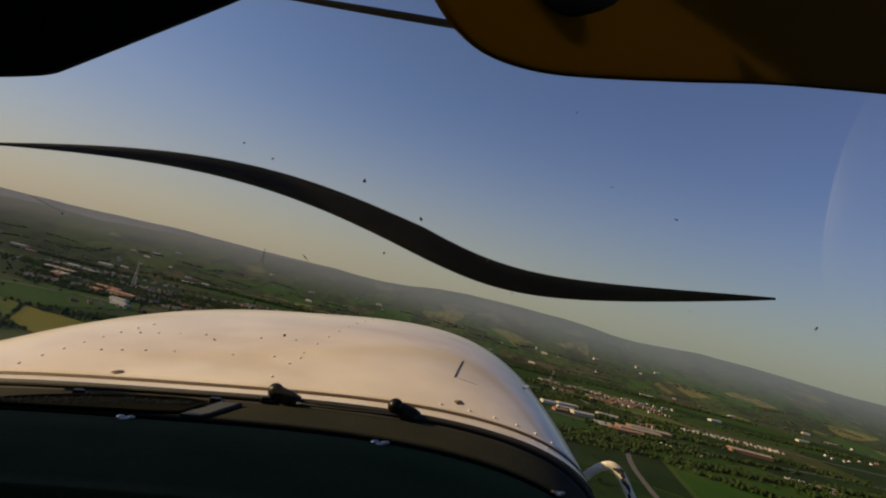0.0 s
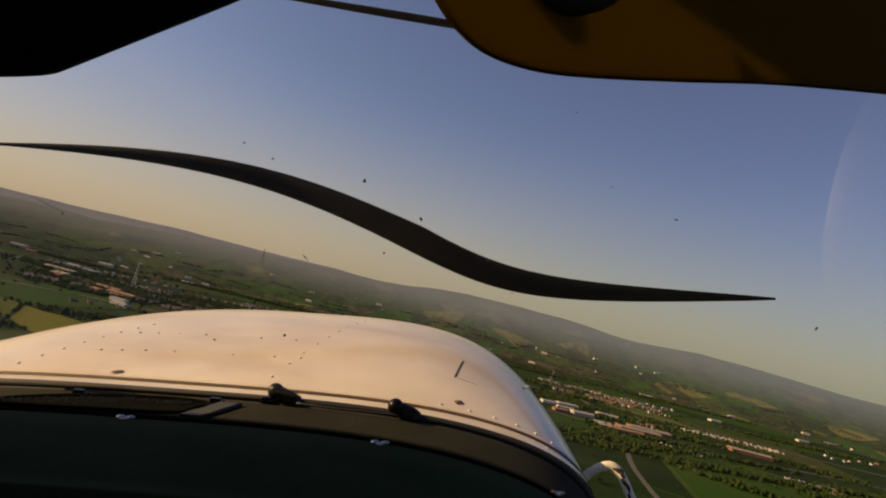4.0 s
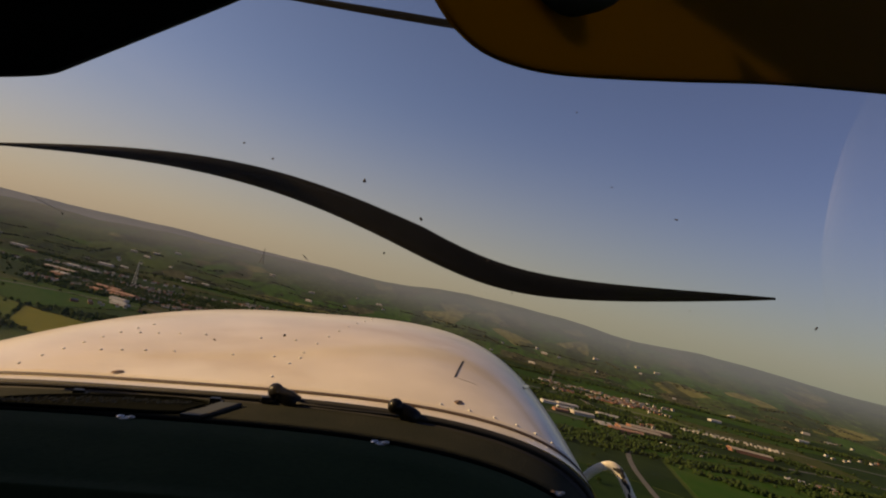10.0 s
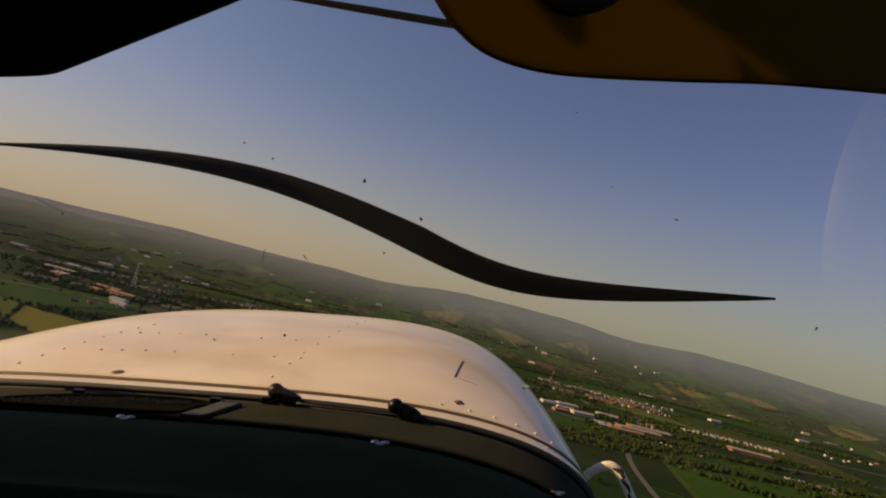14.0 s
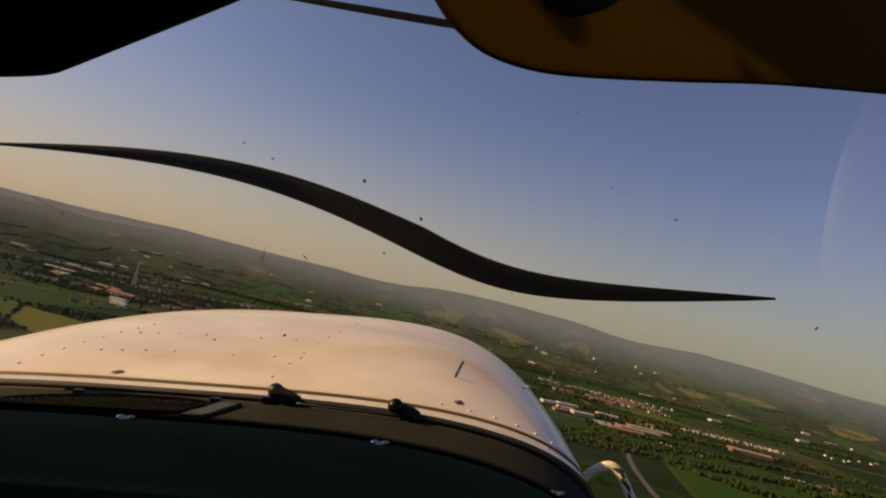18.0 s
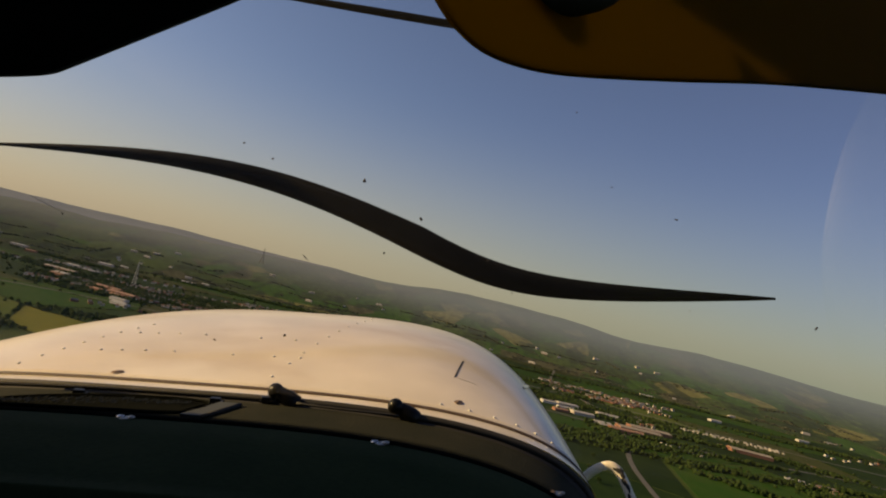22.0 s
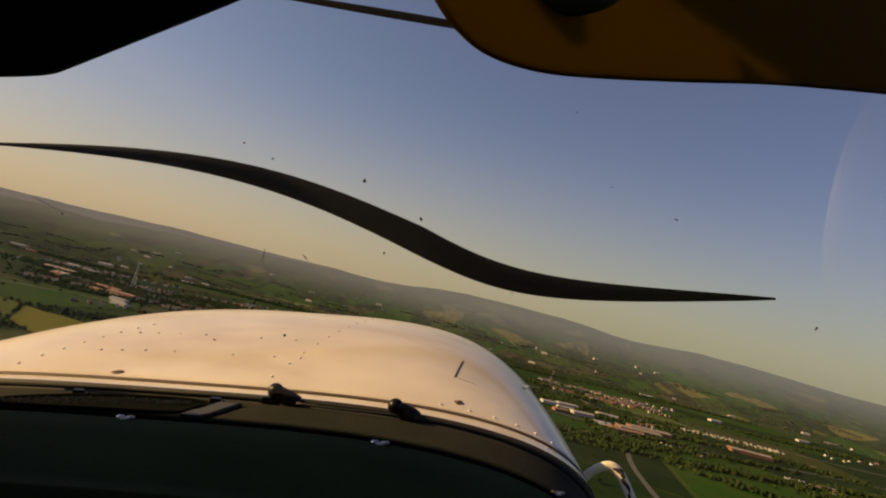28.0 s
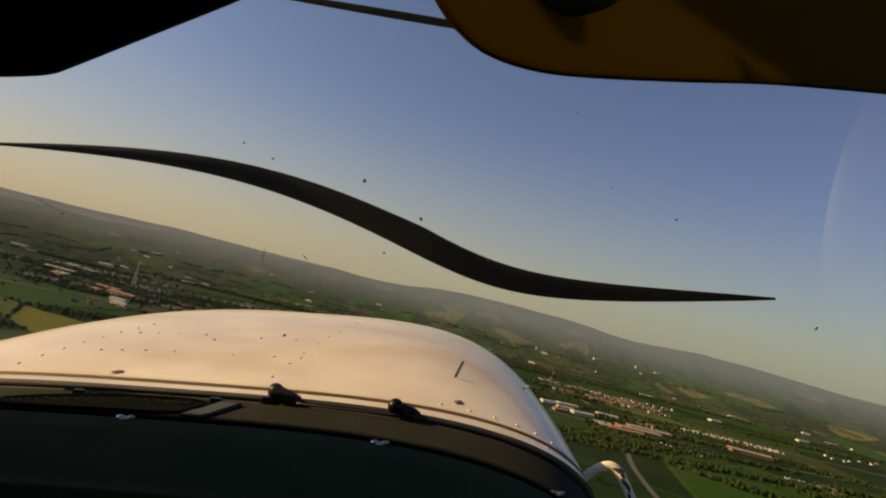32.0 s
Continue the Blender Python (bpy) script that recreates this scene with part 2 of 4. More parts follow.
OVAL = bmesh.new()                  # quarter-turn fasteners
bmesh.ops.create_uvsphere(OVAL, u_segments=14, v_segments=8, radius=1, matrix=Matrix.Diagonal((0.0085, 0.0058, 0.0006, 1)))
bmesh.ops.create_cube(OVAL, size=1, matrix=Matrix.Translation((0, 0, 0.0008)) @ Matrix.Diagonal((0.012, 0.0022, 0.0008, 1)))
first = part("fastener", OVAL, BRASS, cowling, "stained oval fastener", True, on_skin(0.028, 1.632, 0.001))
mesh_part("fastener", first.data, None, cowling, "stained oval fastener", loc=on_skin(0.057, 1.042, 0.001))


def skin_strip(name, s0, q0, s1, q1, wide, mat, label, out=0.0008, thick=0.0014):
    """A thin strip laid along the skin."""
    bm = bmesh.new()
    rings = []
    for k in range(9):
        t = k / 8
        s, q = s0 + (s1 - s0) * t, q0 + (q1 - q0) * t
        p, n = cowl_point(s, q), cowl_normal(s, q)
        along = (cowl_point(s1, q1) - cowl_point(s0, q0)).normalized()
        side = n.cross(along).normalized() * wide / 2
        rings.append([bm.verts.new(v) for v in (p - side - n * 0.001, p - side + n * (out + thick), p + side + n * (out + thick), p + side - n * 0.001)])
    skin(bm, rings, True)
    bm.faces.new(rings[0])
    bm.faces.new(rings[-1])
    return part(name, bm, mat, cowling, label)


skin_strip("oil_door_latch", 0.21, 1.067, 0.375, 1.045, 0.0031, RUBBER, "dark slot of the oil door latch", 0.0, 0.0004)
skin_strip("oil_door_hinge", 0.40, 0.70, 0.62, 0.60, 0.006, CHROME, "bright metal hinge")
skin_strip("oil_door_edge", 0.21, 1.06, 0.20, 0.98, 0.0008, STEEL, "thin door gap", 0.0, 0.0004)


# ---- propeller ----
PROP = 1.66                         # its plane ahead of the eye


def prop_line(u):
    """Centre line of the swept blades across the disc: x, z and half thickness, u from -1 to 1."""
    if u < 0:
        s = -1.170 * u
        return -0.0497 - s, 0.0161 + 0.2413 * math.tanh(s / 0.5265) + 0.02 * s, max(0.0405 * max(0.0, 1 - s / 1.21) ** 0.97, 0.0012)
    s = 0.9097 * u
    return -0.0497 + s, 0.0161 - 0.1199 * math.tanh(s / 0.2486) - 0.028 * s, max(0.0405 * max(0.0, 1 - s / 0.955) ** 0.82, 0.0012)


propeller = aboard("propeller", "dark grey propeller with swept blades ahead of the cowling", "propeller")


def blade(sign, lift=0.0, push=0.0, ahead=0.0):
    bm = bmesh.new()
    rings = []
    for k in range(41):
        x, z, h = prop_line(sign * k / 40)
        d = 0.016 * (1 - 0.8 * k / 40)
        rings.append([bm.verts.new((x + push, PROP + ahead + d * math.cos(w), z + lift + h * math.sin(w))) for w in [2 * math.pi * j / 12 for j in range(12)]])
    skin(bm, rings, True)
    bm.faces.new(rings[-1])
    return part("blade", bm, BLADE, propeller, smooth=True)


blade(1)
blade(-1)
bm = bmesh.new()                    # the upper blade, mostly behind the visor
rings = []
for k in range(25):
    t = k / 24
    x, z, h = -0.518 + 1.024 * t, 0.673 - 0.172 * t, 0.0100 * math.sin(math.pi * (0.12 + 0.86 * t)) + 0.0007
    rings.append([bm.verts.new((x, PROP + 0.01 * math.cos(w), z + h * math.sin(w))) for w in [2 * math.pi * j / 10 for j in range(10)]])
skin(bm, rings, True)
bm.faces.new(rings[0])
bm.faces.new(rings[-1])
part("blade", bm, BLADE, propeller, smooth=True)
bm = bmesh.new()                    # hub and spinner, hidden behind the nose
bmesh.ops.create_cone(bm, cap_ends=True, segments=24, radius1=0.13, radius2=0.02, depth=0.24,
                      matrix=Matrix.Translation((-0.25, PROP + 0.1, -0.48)) @ pose(0, 0, 0, -90))
part("spinner", bm, PAINT, propeller, "white spinner cone", True)

# ---- glareshield and its fittings ----


def shield_point(y, q, low=0.0):
    k = (0.81 - y) / 0.09
    return arch(-0.3448, -0.1815 - 0.006 * k - low, 0.551 - 0.006 * k, 0.178 + 0.014 * k, 3.1, y, q)


def shield_at(x, y, up=0.0):
    """A point on the glareshield over a plan position."""
    q = math.acos(max(-0.99, min(0.99, math.copysign(abs((x + 0.3448) / 0.546) ** 1.5, x + 0.3448))))
    return shield_point(y, q) + Vector((0, 0, up))


glareshield = aboard("glareshield", "black vinyl glareshield over the instrument panel", "dashboard")
bm = bmesh.new()
rings = [[bm.verts.new(shield_point(y, q, low)) for q in angles(96)] for y, low in ((0.811, 0.02), (0.808, 0.007), (0.803, 0.003), (0.79, 0.0004), (0.765, 0), (0.738, 0), (0.7285, 0.0), (0.7255, 0.003), (0.7245, 0.03))]
skin(bm, rings)
part("top_ledge", bm, VINYL, glareshield, "dusty dark vinyl ledge", True)
bm = bmesh.new()
rings = [[bm.verts.new(shield_point(y, q, low)) for q in angles(96)] for y, low in ((0.7140, 0.03), (0.7135, 0.0015), (0.7095, -0.001), (0.66, -0.002), (0.56, -0.002), (0.538, -0.0015), (0.533, -0.006), (0.527, -0.006), (0.522, 0.0), (0.50, 0.006), (0.46, 0.014), (0.445, 0.03), (0.44, 0.12))]
skin(bm, rings)
part("padded_cover", bm, PADDING, glareshield, "black padded cover", True)
bm = bmesh.new()                    # black tube between ledge and cover, imitating the shade in the gap
tube(bm, [shield_point(0.7195, q, 0.0012) for q in angles(96)], 0.0030, 7)
part("seam_welt", bm, MATT, glareshield, smooth=True)
bm = bmesh.new()                    # rubber apron that closes the joint under the seal
rings = [[bm.verts.new(p) for p in ring] for ring in (
    [arch(-0.3448, -0.1815, 0.5590, 0.1744, 3.2148, 0.814, q) for q in angles(96)],
    [arch(-0.3448, -0.1850, 0.5560, 0.1760, 3.18, 0.809, q) for q in angles(96)],
    [shield_point(0.804, q, 0.0015) for q in angles(96)],
    [shield_point(0.800, q, 0.006) for q in angles(96)])]
skin(bm, rings)
part("seal_apron", bm, RUBBER, glareshield, smooth=True)
bm = bmesh.new()                    # rubber seal at the foot of the windscreen
tube(bm, [arch(-0.3448, -0.181, 0.556, 0.178, 3.15, 0.811, q) for q in angles(80)], 0.005, 8)
part("windscreen_seal", bm, RUBBER, glareshield, smooth=True)


# fittings on the ledge: plan positions in the cabin


def knob(x, y):
    th = aboard("knob", "black ball-ended knob on the dusty ledge", "knob")
    p = shield_at(x, y)
    bm = bmesh.new()                # stout body, cut off square at its foot
    tube(bm, [p + Vector(v) for v in ((0.0098, 0, -0.0034), (0.0090, 0, -0.0028), (0.003, 0, 0.0015), (-0.004, 0, 0.0060), (-0.009, 0, 0.0092), (-0.0125, 0, 0.0115))],
         [0.0098, 0.0110, 0.0112, 0.0106, 0.0096, 0.0090], 18)
    part("body", bm, KNOB_BLACK, th, smooth=True)
    bm = bmesh.new()
    bmesh.ops.create_uvsphere(bm, u_segments=16, v_segments=10, radius=0.0100, matrix=Matrix.Translation(p + Vector((-0.0165, 0, 0.0140))))
    part("ball", bm, KNOB_BLACK, th, smooth=True)
    bm = bmesh.new()                # foot under the body
    box(bm, (0.016, 0.014, 0.010), p + Vector((0.005, 0, -0.009)), bevel=0.002)
    part("foot", bm, KNOB_BLACK, th)


knob(-0.202, 0.81)
knob(-0.0507, 0.8097)


def screw(x, y, mat, size, label):
    """A domed screw in a cup washer, with a second smaller dome where the trim is pinned."""
    th = new("screw")
    th.matrix_world = CABIN @ Matrix.Translation(shield_at(x, y, 0.001))
    tagged(th, label, "screw")
    bm = bmesh.new()
    bmesh.ops.create_uvsphere(bm, u_segments=14, v_segments=8, radius=size, matrix=Matrix.Translation((-size * 0.9, 0, 0)) @ Matrix.Diagonal((1.0, 1, 0.62, 1)))
    part("head", bm, mat, th, smooth=True)
    bm = bmesh.new()
    bmesh.ops.create_cone(bm, cap_ends=True, segments=18, radius1=size * 1.75, radius2=size * 1.35, depth=size * 0.3, matrix=Matrix.Translation((0, 0, -size * 0.15)))
    part("cup_washer", bm, STEEL, th, "dull steel cup washer")
    bm = bmesh.new()
    bmesh.ops.create_uvsphere(bm, u_segments=12, v_segments=6, radius=size * 0.8, matrix=Matrix.Translation((size * 1.5, -size * 0.1, -size * 0.05)) @ Matrix.Diagonal((1.1, 1, 0.5, 1)))
    part("pin_head", bm, STEEL, th, smooth=True)
    bm = bmesh.new()
    box(bm, (size * 1.1, size * 0.22, size * 0.08), (-size * 0.9, 0, size * 0.59))
    part("slot", bm, RUBBER, th)
    return th


def stud(x, y):
    """A blocky black push stud with a cap and a collar."""
    th = new("push_stud")
    th.matrix_world = CABIN @ Matrix.Translation(shield_at(x, y, 0.001))
    tagged(th, "small black push stud on the ledge", "push stud")
    bm = bmesh.new()
    box(bm, (0.013, 0.011, 0.006), (0, 0, 0.0015), pose(0, 0, 0, 0, 8, 12), bevel=0.0016)
    part("cap", bm, KNOB_BLACK, th)
    bm = bmesh.new()
    box(bm, (0.017, 0.013, 0.0022), (0.0012, 0, -0.0008), bevel=0.0006)
    part("collar", bm, KNOB_BLACK, th)


for x, y in ((-0.3523, 0.7116), (-0.0752, 0.7111)):
    screw(x, y, CHROME, 0.0050, "chrome domed screw at the ledge seam")
screw(0.1322, 0.7283, BRASS, 0.0042, "dull stained screw low on the ledge")
for x, y in ((-0.4385, 0.7826), (-0.2841, 0.7866), (-0.2287, 0.8062)):
    stud(x, y)

bm = bmesh.new()                    # flat cable clip beside the vent
quad = [shield_at(x, y) for x, y in ((-0.3025, 0.7273), (-0.2749, 0.78), (-0.2539, 0.7788), (-0.281, 0.7265))]
top = [bm.verts.new(p + Vector((0, 0, 0.0035))) for p in quad]
low = [bm.verts.new(p + Vector((0, 0, -0.002))) for p in quad]
bm.faces.new(top)
bm.faces.new(low)
skin(bm, [top, low], True)
clip = part("clip_plate", bm, PLATE)
clip.matrix_world = CABIN
tagged(clip, "flat dark plate beside the defrost vent", "plate")

bm = bmesh.new()                    # black strip along the plate, standing in for its shadow
tube(bm, [shield_at(x, y, 0.0022) for x, y in ((-0.2785, 0.7262), (-0.2515, 0.7790))], 0.0024, 8)
edge = part("edge_strip", bm, RUBBER, clip, "black strip in place of a shadow", True)

vent = aboard("defrost_vent", "black defrost vent with a fine grille in the ledge", "vent")
line = [shield_at(x, y) for x, y in ((-0.535, 0.7310), (-0.475, 0.7570), (-0.405, 0.7765), (-0.33, 0.7840), (-0.2897, 0.7718), (-0.3105, 0.7373), (-0.3945, 0.7285), (-0.47, 0.7265))]
bm = bmesh.new()
rim = [bm.verts.new(p + Vector((0, 0, 0.0022))) for p in line]
mid_p = sum(line, Vector()) / len(line)
inner = [bm.verts.new(mid_p.lerp(p, 0.93) + Vector((0, 0, 0.0022))) for p in line]
outer = [bm.verts.new(p + Vector((0, 0, -0.004))) for p in line]
skin(bm, [outer, rim, inner], True)
part("frame", bm, MATT, vent)
bm = bmesh.new()                    # rolled black lip round the opening
tube(bm, [shield_at(p.x, p.y, 0.0020) for p in smooth_line([*line, line[0]], 5)], 0.0021, 7)
part("lip", bm, MATT, vent, smooth=True)
# flat black sheet on the ledge, imitating the shade inside the opening
bm = bmesh.new()
tip, rim = bm.verts.new(shield_at(mid_p.x, mid_p.y, 0.0012)), []
for k in range(len(line)):
    for t in (0, 0.33, 0.67):
        p = mid_p.lerp(line[k].lerp(line[(k + 1) % len(line)], t), 0.95)
        rim.append(bm.verts.new(shield_at(p.x, p.y, 0.0012)))
for k in range(len(rim)):
    bm.faces.new((tip, rim[k], rim[(k + 1) % len(rim)]))
part("backing", bm, MATT, vent)
vent_rng = random.Random(8)
for k in range(150):                # dusty strands of the mesh behind the slot
    t = 0.08 + 0.84 * (k + vent_rng.random()) / 150
    a_ = line[0].lerp(line[4], t) + Vector((0, vent_rng.uniform(-0.010, 0.013) * math.sin(math.pi * t), 0))
    half, lean = vent_rng.uniform(0.0012, 0.0030), vent_rng.uniform(0.2, 1.0)
    bm = bmesh.new()
    tube(bm, [shield_at(a_.x - half * lean, a_.y - half, 0.0028), shield_at(a_.x + half * lean, a_.y + half, 0.0042)], 0.00035, 4)
    part("grille_bar", bm, STRAND, vent)

cable = aboard("cable", "thin black cable lying along the windscreen foot", "cable")
for run in ([(-0.1991, 0.81), (-0.1527, 0.81), (-0.1099, 0.81), (-0.0564, 0.81)],
            [(-0.1900, 0.8000), (-0.1500, 0.7960), (-0.1050, 0.7970), (-0.0600, 0.8030)]):
    bm = bmesh.new()
    pts = [shield_at(x, y, 0.0025) for x, y in run]
    tube(bm, smooth_line(pts, 5), 0.0016, 7)
    part("wire", bm, RUBBER, cable, smooth=True)

# ---- sun visors ----


def visor(outline, y, yaw, thick, mat, label):
    """A rounded panel by its outline (x, z); yaw: how far it swings away to the right."""
    th = aboard("sun_visor", label, "sun visor")

    def at(x, z, near=0.0):
        return Vector((x, y + 0.15 * z + yaw * x - near, z))

    bm = bmesh.new()
    f = [bm.verts.new(at(x, z, thick)) for x, z in outline]
    b = [bm.verts.new(at(x, z)) for x, z in outline]
    bm.faces.new(f)
    bm.faces.new(b)
    skin(bm, [f, b], True)
    part("panel", bm, mat, th)
    return th, at


line = [(p.x, p.y) for p in smooth_line([(x, z, 0) for x, z in [(-0.0136, 0.1392), (-0.0045, 0.1248), (0.0045, 0.1117), (0.0193, 0.0998), (0.0411, 0.0935), (0.0712, 0.0923), (0.1351, 0.0964), (0.2096, 0.1024), (0.3188, 0.1063)]], 6)]
visor_amber, at = visor(line + [(0.3759, 0.103), (0.4041, 0.2608), (0.0046, 0.1705)], 0.30, 0.40, 0.003, AMBER, "translucent amber sun visor folded over the windscreen top")
bm = bmesh.new()
tube(bm, [at(x, z, 0.0015) for x, z in line], 0.0010, 8)
part("edge_binding", bm, AMBER, visor_amber, smooth=True)
bm = bmesh.new()
bmesh.ops.create_uvsphere(bm, u_segments=20, v_segments=10, radius=1, matrix=Matrix.Translation(at(0.0640, 0.1400, 0.004)) @ Matrix.Diagonal((0.034, 0.007, 0.016, 1)))
part("pivot_knob", bm, PLASTIC, visor_amber, "black oval at the top of the visor", True)

line = [(p.x, p.y) for p in smooth_line([(x, z, 0) for x, z in [(-0.1044, 0.1918), (-0.1411, 0.1733), (-0.204, 0.146), (-0.2528, 0.1249), (-0.267, 0.12), (-0.287, 0.1184), (-0.3331, 0.1176)]], 6)]
visor_dark, at = visor(line + [(-0.3797, 0.12), (-0.395, 0.2372), (-0.106, 0.2372)], 0.42, 0.0, 0.006, DARK, "dark green black sun visor with a cut corner")
bm = bmesh.new()
tube(bm, [at(x, z, 0.003) for x, z in line], 0.0016, 8)
part("edge_binding", bm, PIPING, visor_dark, "thin grey piping", True)
bm = bmesh.new()
tube(bm, [at(x, z, 0.01) for x, z in [(-0.1125, 0.1985), (-0.1918, 0.1985), (-0.2869, 0.1985)]], 0.005, 10)
part("hinge_rod", bm, STEEL, visor_dark, smooth=True)

# ---- windscreen ----
GLASS = bpy.data.materials.new("windscreen_acrylic")
GLASS.use_nodes = True
gn, gl = GLASS.node_tree.nodes, GLASS.node_tree.links
clear, shine, how = gn.new("ShaderNodeBsdfTransparent"), gn.new("ShaderNodeBsdfGlossy"), gn.new("ShaderNodeMixShader")
clear.inputs["Color"].default_value = (0.985, 0.98, 0.975, 1)
shine.inputs["Roughness"].default_value = 0.02
how.inputs[0].default_value = 0.02
# translucent film: windscreen dust that also stands in for haze over the land
dust_haze, veil = gn.new("ShaderNodeBsdfTranslucent"), gn.new("ShaderNodeMixShader")
dust_haze.inputs["Color"].default_value = (0.8, 0.78, 0.75, 1)
smear = gn.new("ShaderNodeTexNoise")
smear.inputs["Scale"].default_value, smear.inputs["Detail"].default_value = 3.0, 5
amount = gn.new("ShaderNodeMapRange")
amount.inputs["From Min"].default_value, amount.inputs["From Max"].default_value, amount.inputs["To Min"].default_value, amount.inputs["To Max"].default_value = 0.3, 0.7, 0.002, 0.009
gl.new(smear.outputs["Fac"], amount.inputs["Value"])
gco, gsep, glare_veil = gn.new("ShaderNodeTexCoord"), gn.new("ShaderNodeSeparateXYZ"), gn.new("ShaderNodeMapRange")   # veil stronger on the left half, imitating sun glare and land haze
glare_veil.inputs["From Min"].default_value, glare_veil.inputs["From Max"].default_value = -0.62, 0.02
glare_veil.inputs["To Min"].default_value, glare_veil.inputs["To Max"].default_value = 0.034, 0.001
glare_veil.interpolation_type = "SMOOTHSTEP"
dusty = gn.new("ShaderNodeMath")
gl.new(gco.outputs["Object"], gsep.inputs[0])
gl.new(gsep.outputs["X"], glare_veil.inputs["Value"])
gl.new(amount.outputs["Result"], dusty.inputs[0])
gl.new(glare_veil.outputs["Result"], dusty.inputs[1])
gl.new(dusty.outputs[0], veil.inputs[0])
gl.new(clear.outputs[0], how.inputs[1])
gl.new(shine.outputs[0], how.inputs[2])
gl.new(how.outputs[0], veil.inputs[1])
gl.new(dust_haze.outputs[0], veil.inputs[2])
gl.new(veil.outputs[0], gn["Material Output"].inputs["Surface"])


bm = bmesh.new()
low, top = [], []
for j in range(25):
    x = -0.88 + 1.60 * j / 24
    u = max(-0.98, min(0.98, (x + 0.3448) / 0.56))
    z = -0.178 - 0.0714 * (x + 0.3448) - 0.178 * (1 - (1 - abs(u) ** 3.2) ** (1 / 3.2))
    low.append(bm.verts.new((x, 0.80 - 0.75 * (z + 0.18), z)))
    top.append(bm.verts.new((x, 0.80 - 0.75 * 0.42, 0.24)))
skin(bm, [low, top])
window_1 = part("window_1", bm, GLASS, smooth=True)
window_1.matrix_world = CABIN
window_1.visible_shadow = False
tagged(window_1, "clear acrylic windscreen with dried insect marks", "windscreen", kind="structure")
SIDE_SHEEN = bpy.data.materials.new("side_acrylic_sheen")
SIDE_SHEEN.use_nodes = True
hn, hl = SIDE_SHEEN.node_tree.nodes, SIDE_SHEEN.node_tree.links
# gloss added on top of full transmission, for a pale reflected sheen
clear, shine, how = hn.new("ShaderNodeBsdfTransparent"), hn.new("ShaderNodeBsdfGlossy"), hn.new("ShaderNodeAddShader")
clear.inputs["Color"].default_value = (0.98, 0.985, 0.975, 1)
shine.inputs["Color"].default_value = (0.020, 0.021, 0.019, 1)
shine.inputs["Roughness"].default_value = 0.45
hl.new(clear.outputs[0], how.inputs[0])
hl.new(shine.outputs[0], how.inputs[1])
hl.new(how.outputs[0], hn["Material Output"].inputs["Surface"])
bm = bmesh.new()                    # the wrapped-round side of the screen begins along a bowed line
bow = smooth_line([(0.3736, 0.1507, 0), (0.3421, 0.0829, 0), (0.3256, 0.0053, 0), (0.3285, -0.0577, 0), (0.347, -0.1061, 0), (0.3833, -0.1546, 0)], 5)
rings = []
for k in range(7):                  # it curves back from facing ahead to facing sideways
    t = k / 6
    rings.append([bm.verts.new((p.x * (1.30 - 0.30 * t) + (0.452 - p.x * 1.0) * t, 0.715 - 0.115 * t ** 1.4, p.y * (1.30 - 0.24 * t))) for p in bow])
skin(bm, rings)
window_2 = part("window_2", bm, SIDE_SHEEN, smooth=True)
window_2.matrix_world = CABIN
window_2.visible_shadow = False
tagged(window_2, "curved side of the windscreen with an added sheen", "windscreen", kind="structure")
speck_rng = random.Random(3)


def speck(x, z, long, wide, turn):
    """A small crusty mark on the inner face of the windscreen, in millimetres."""
    bm = bmesh.new()
    p = Vector((x, 0.66 - 0.75 * z, z))
    ring = []
    for k in range(9):
        q = 2 * math.pi * k / 9
        r = speck_rng.uniform(0.55, 1.2)
        u, v = long * r * math.cos(q), wide * r * math.sin(q)
        c, s = math.cos(radians(turn)), math.sin(radians(turn))
        ring.append(Vector((u * c - v * s, 0, -(u * s + v * c))) * 0.001)
    tip = bm.verts.new(p + Vector((0, -0.0012, 0)))
    vs = [bm.verts.new(p + w + Vector((0, -0.75 * w.z, 0))) for w in ring]
    for k in range(9):
        bm.faces.new((tip, vs[k], vs[(k + 1) % 9]))
    if long > 4 * wide:
        part("scratch", bm, SCRATCH, window_1, "pale scratch in the acrylic")
    else:
        part("insect_mark", bm, SMUT, window_1)


for row_ in ((-0.0748, 0.0652, 2.15, 2.15, 0), (-0.0219, 0.0298, 2.25, 1.4, 60), (0.2322, 0.0292, 2.25, 0.9, 10), (0.4239, -0.0904, 1.6, 2.24, 0), (-0.1821, 0.0972, 1.29, 1.03, 0),
             (-0.1583, 0.0841, 1.31, 0.79, 0), (-0.0608, -0.0041, 1.17, 1.17, 0), (-0.1428, -0.0094, 4.7, 0.71, 55), (-0.1818, -0.099, 2.59, 1.68, -40), (-0.2633, -0.104, 2.34, 1.17, 40),
             (0.1622, 0.0591, 1.08, 0.65, 0), (0.1188, 0.1213, 0.9, 0.6, 0), (0.0748, -0.0478, 1.1, 1.1, 0), (0.274, -0.069, 1.0, 0.75, 0), (-0.2971, -0.0245, 1.08, 0.9, 0),
             (-0.3763, 0.0352, 1.23, 1.0, 0), (0.0466, -0.0124, 1.18, 0.88, 0), (-0.3897, 0.0458, 20.0, 0.26, 33)):
    speck(*row_)

# ---- outside pipe ----
pipe = aboard("vent_pipe", "bent white metal pipe with chipped black patches", "pipe")
bm = bmesh.new()
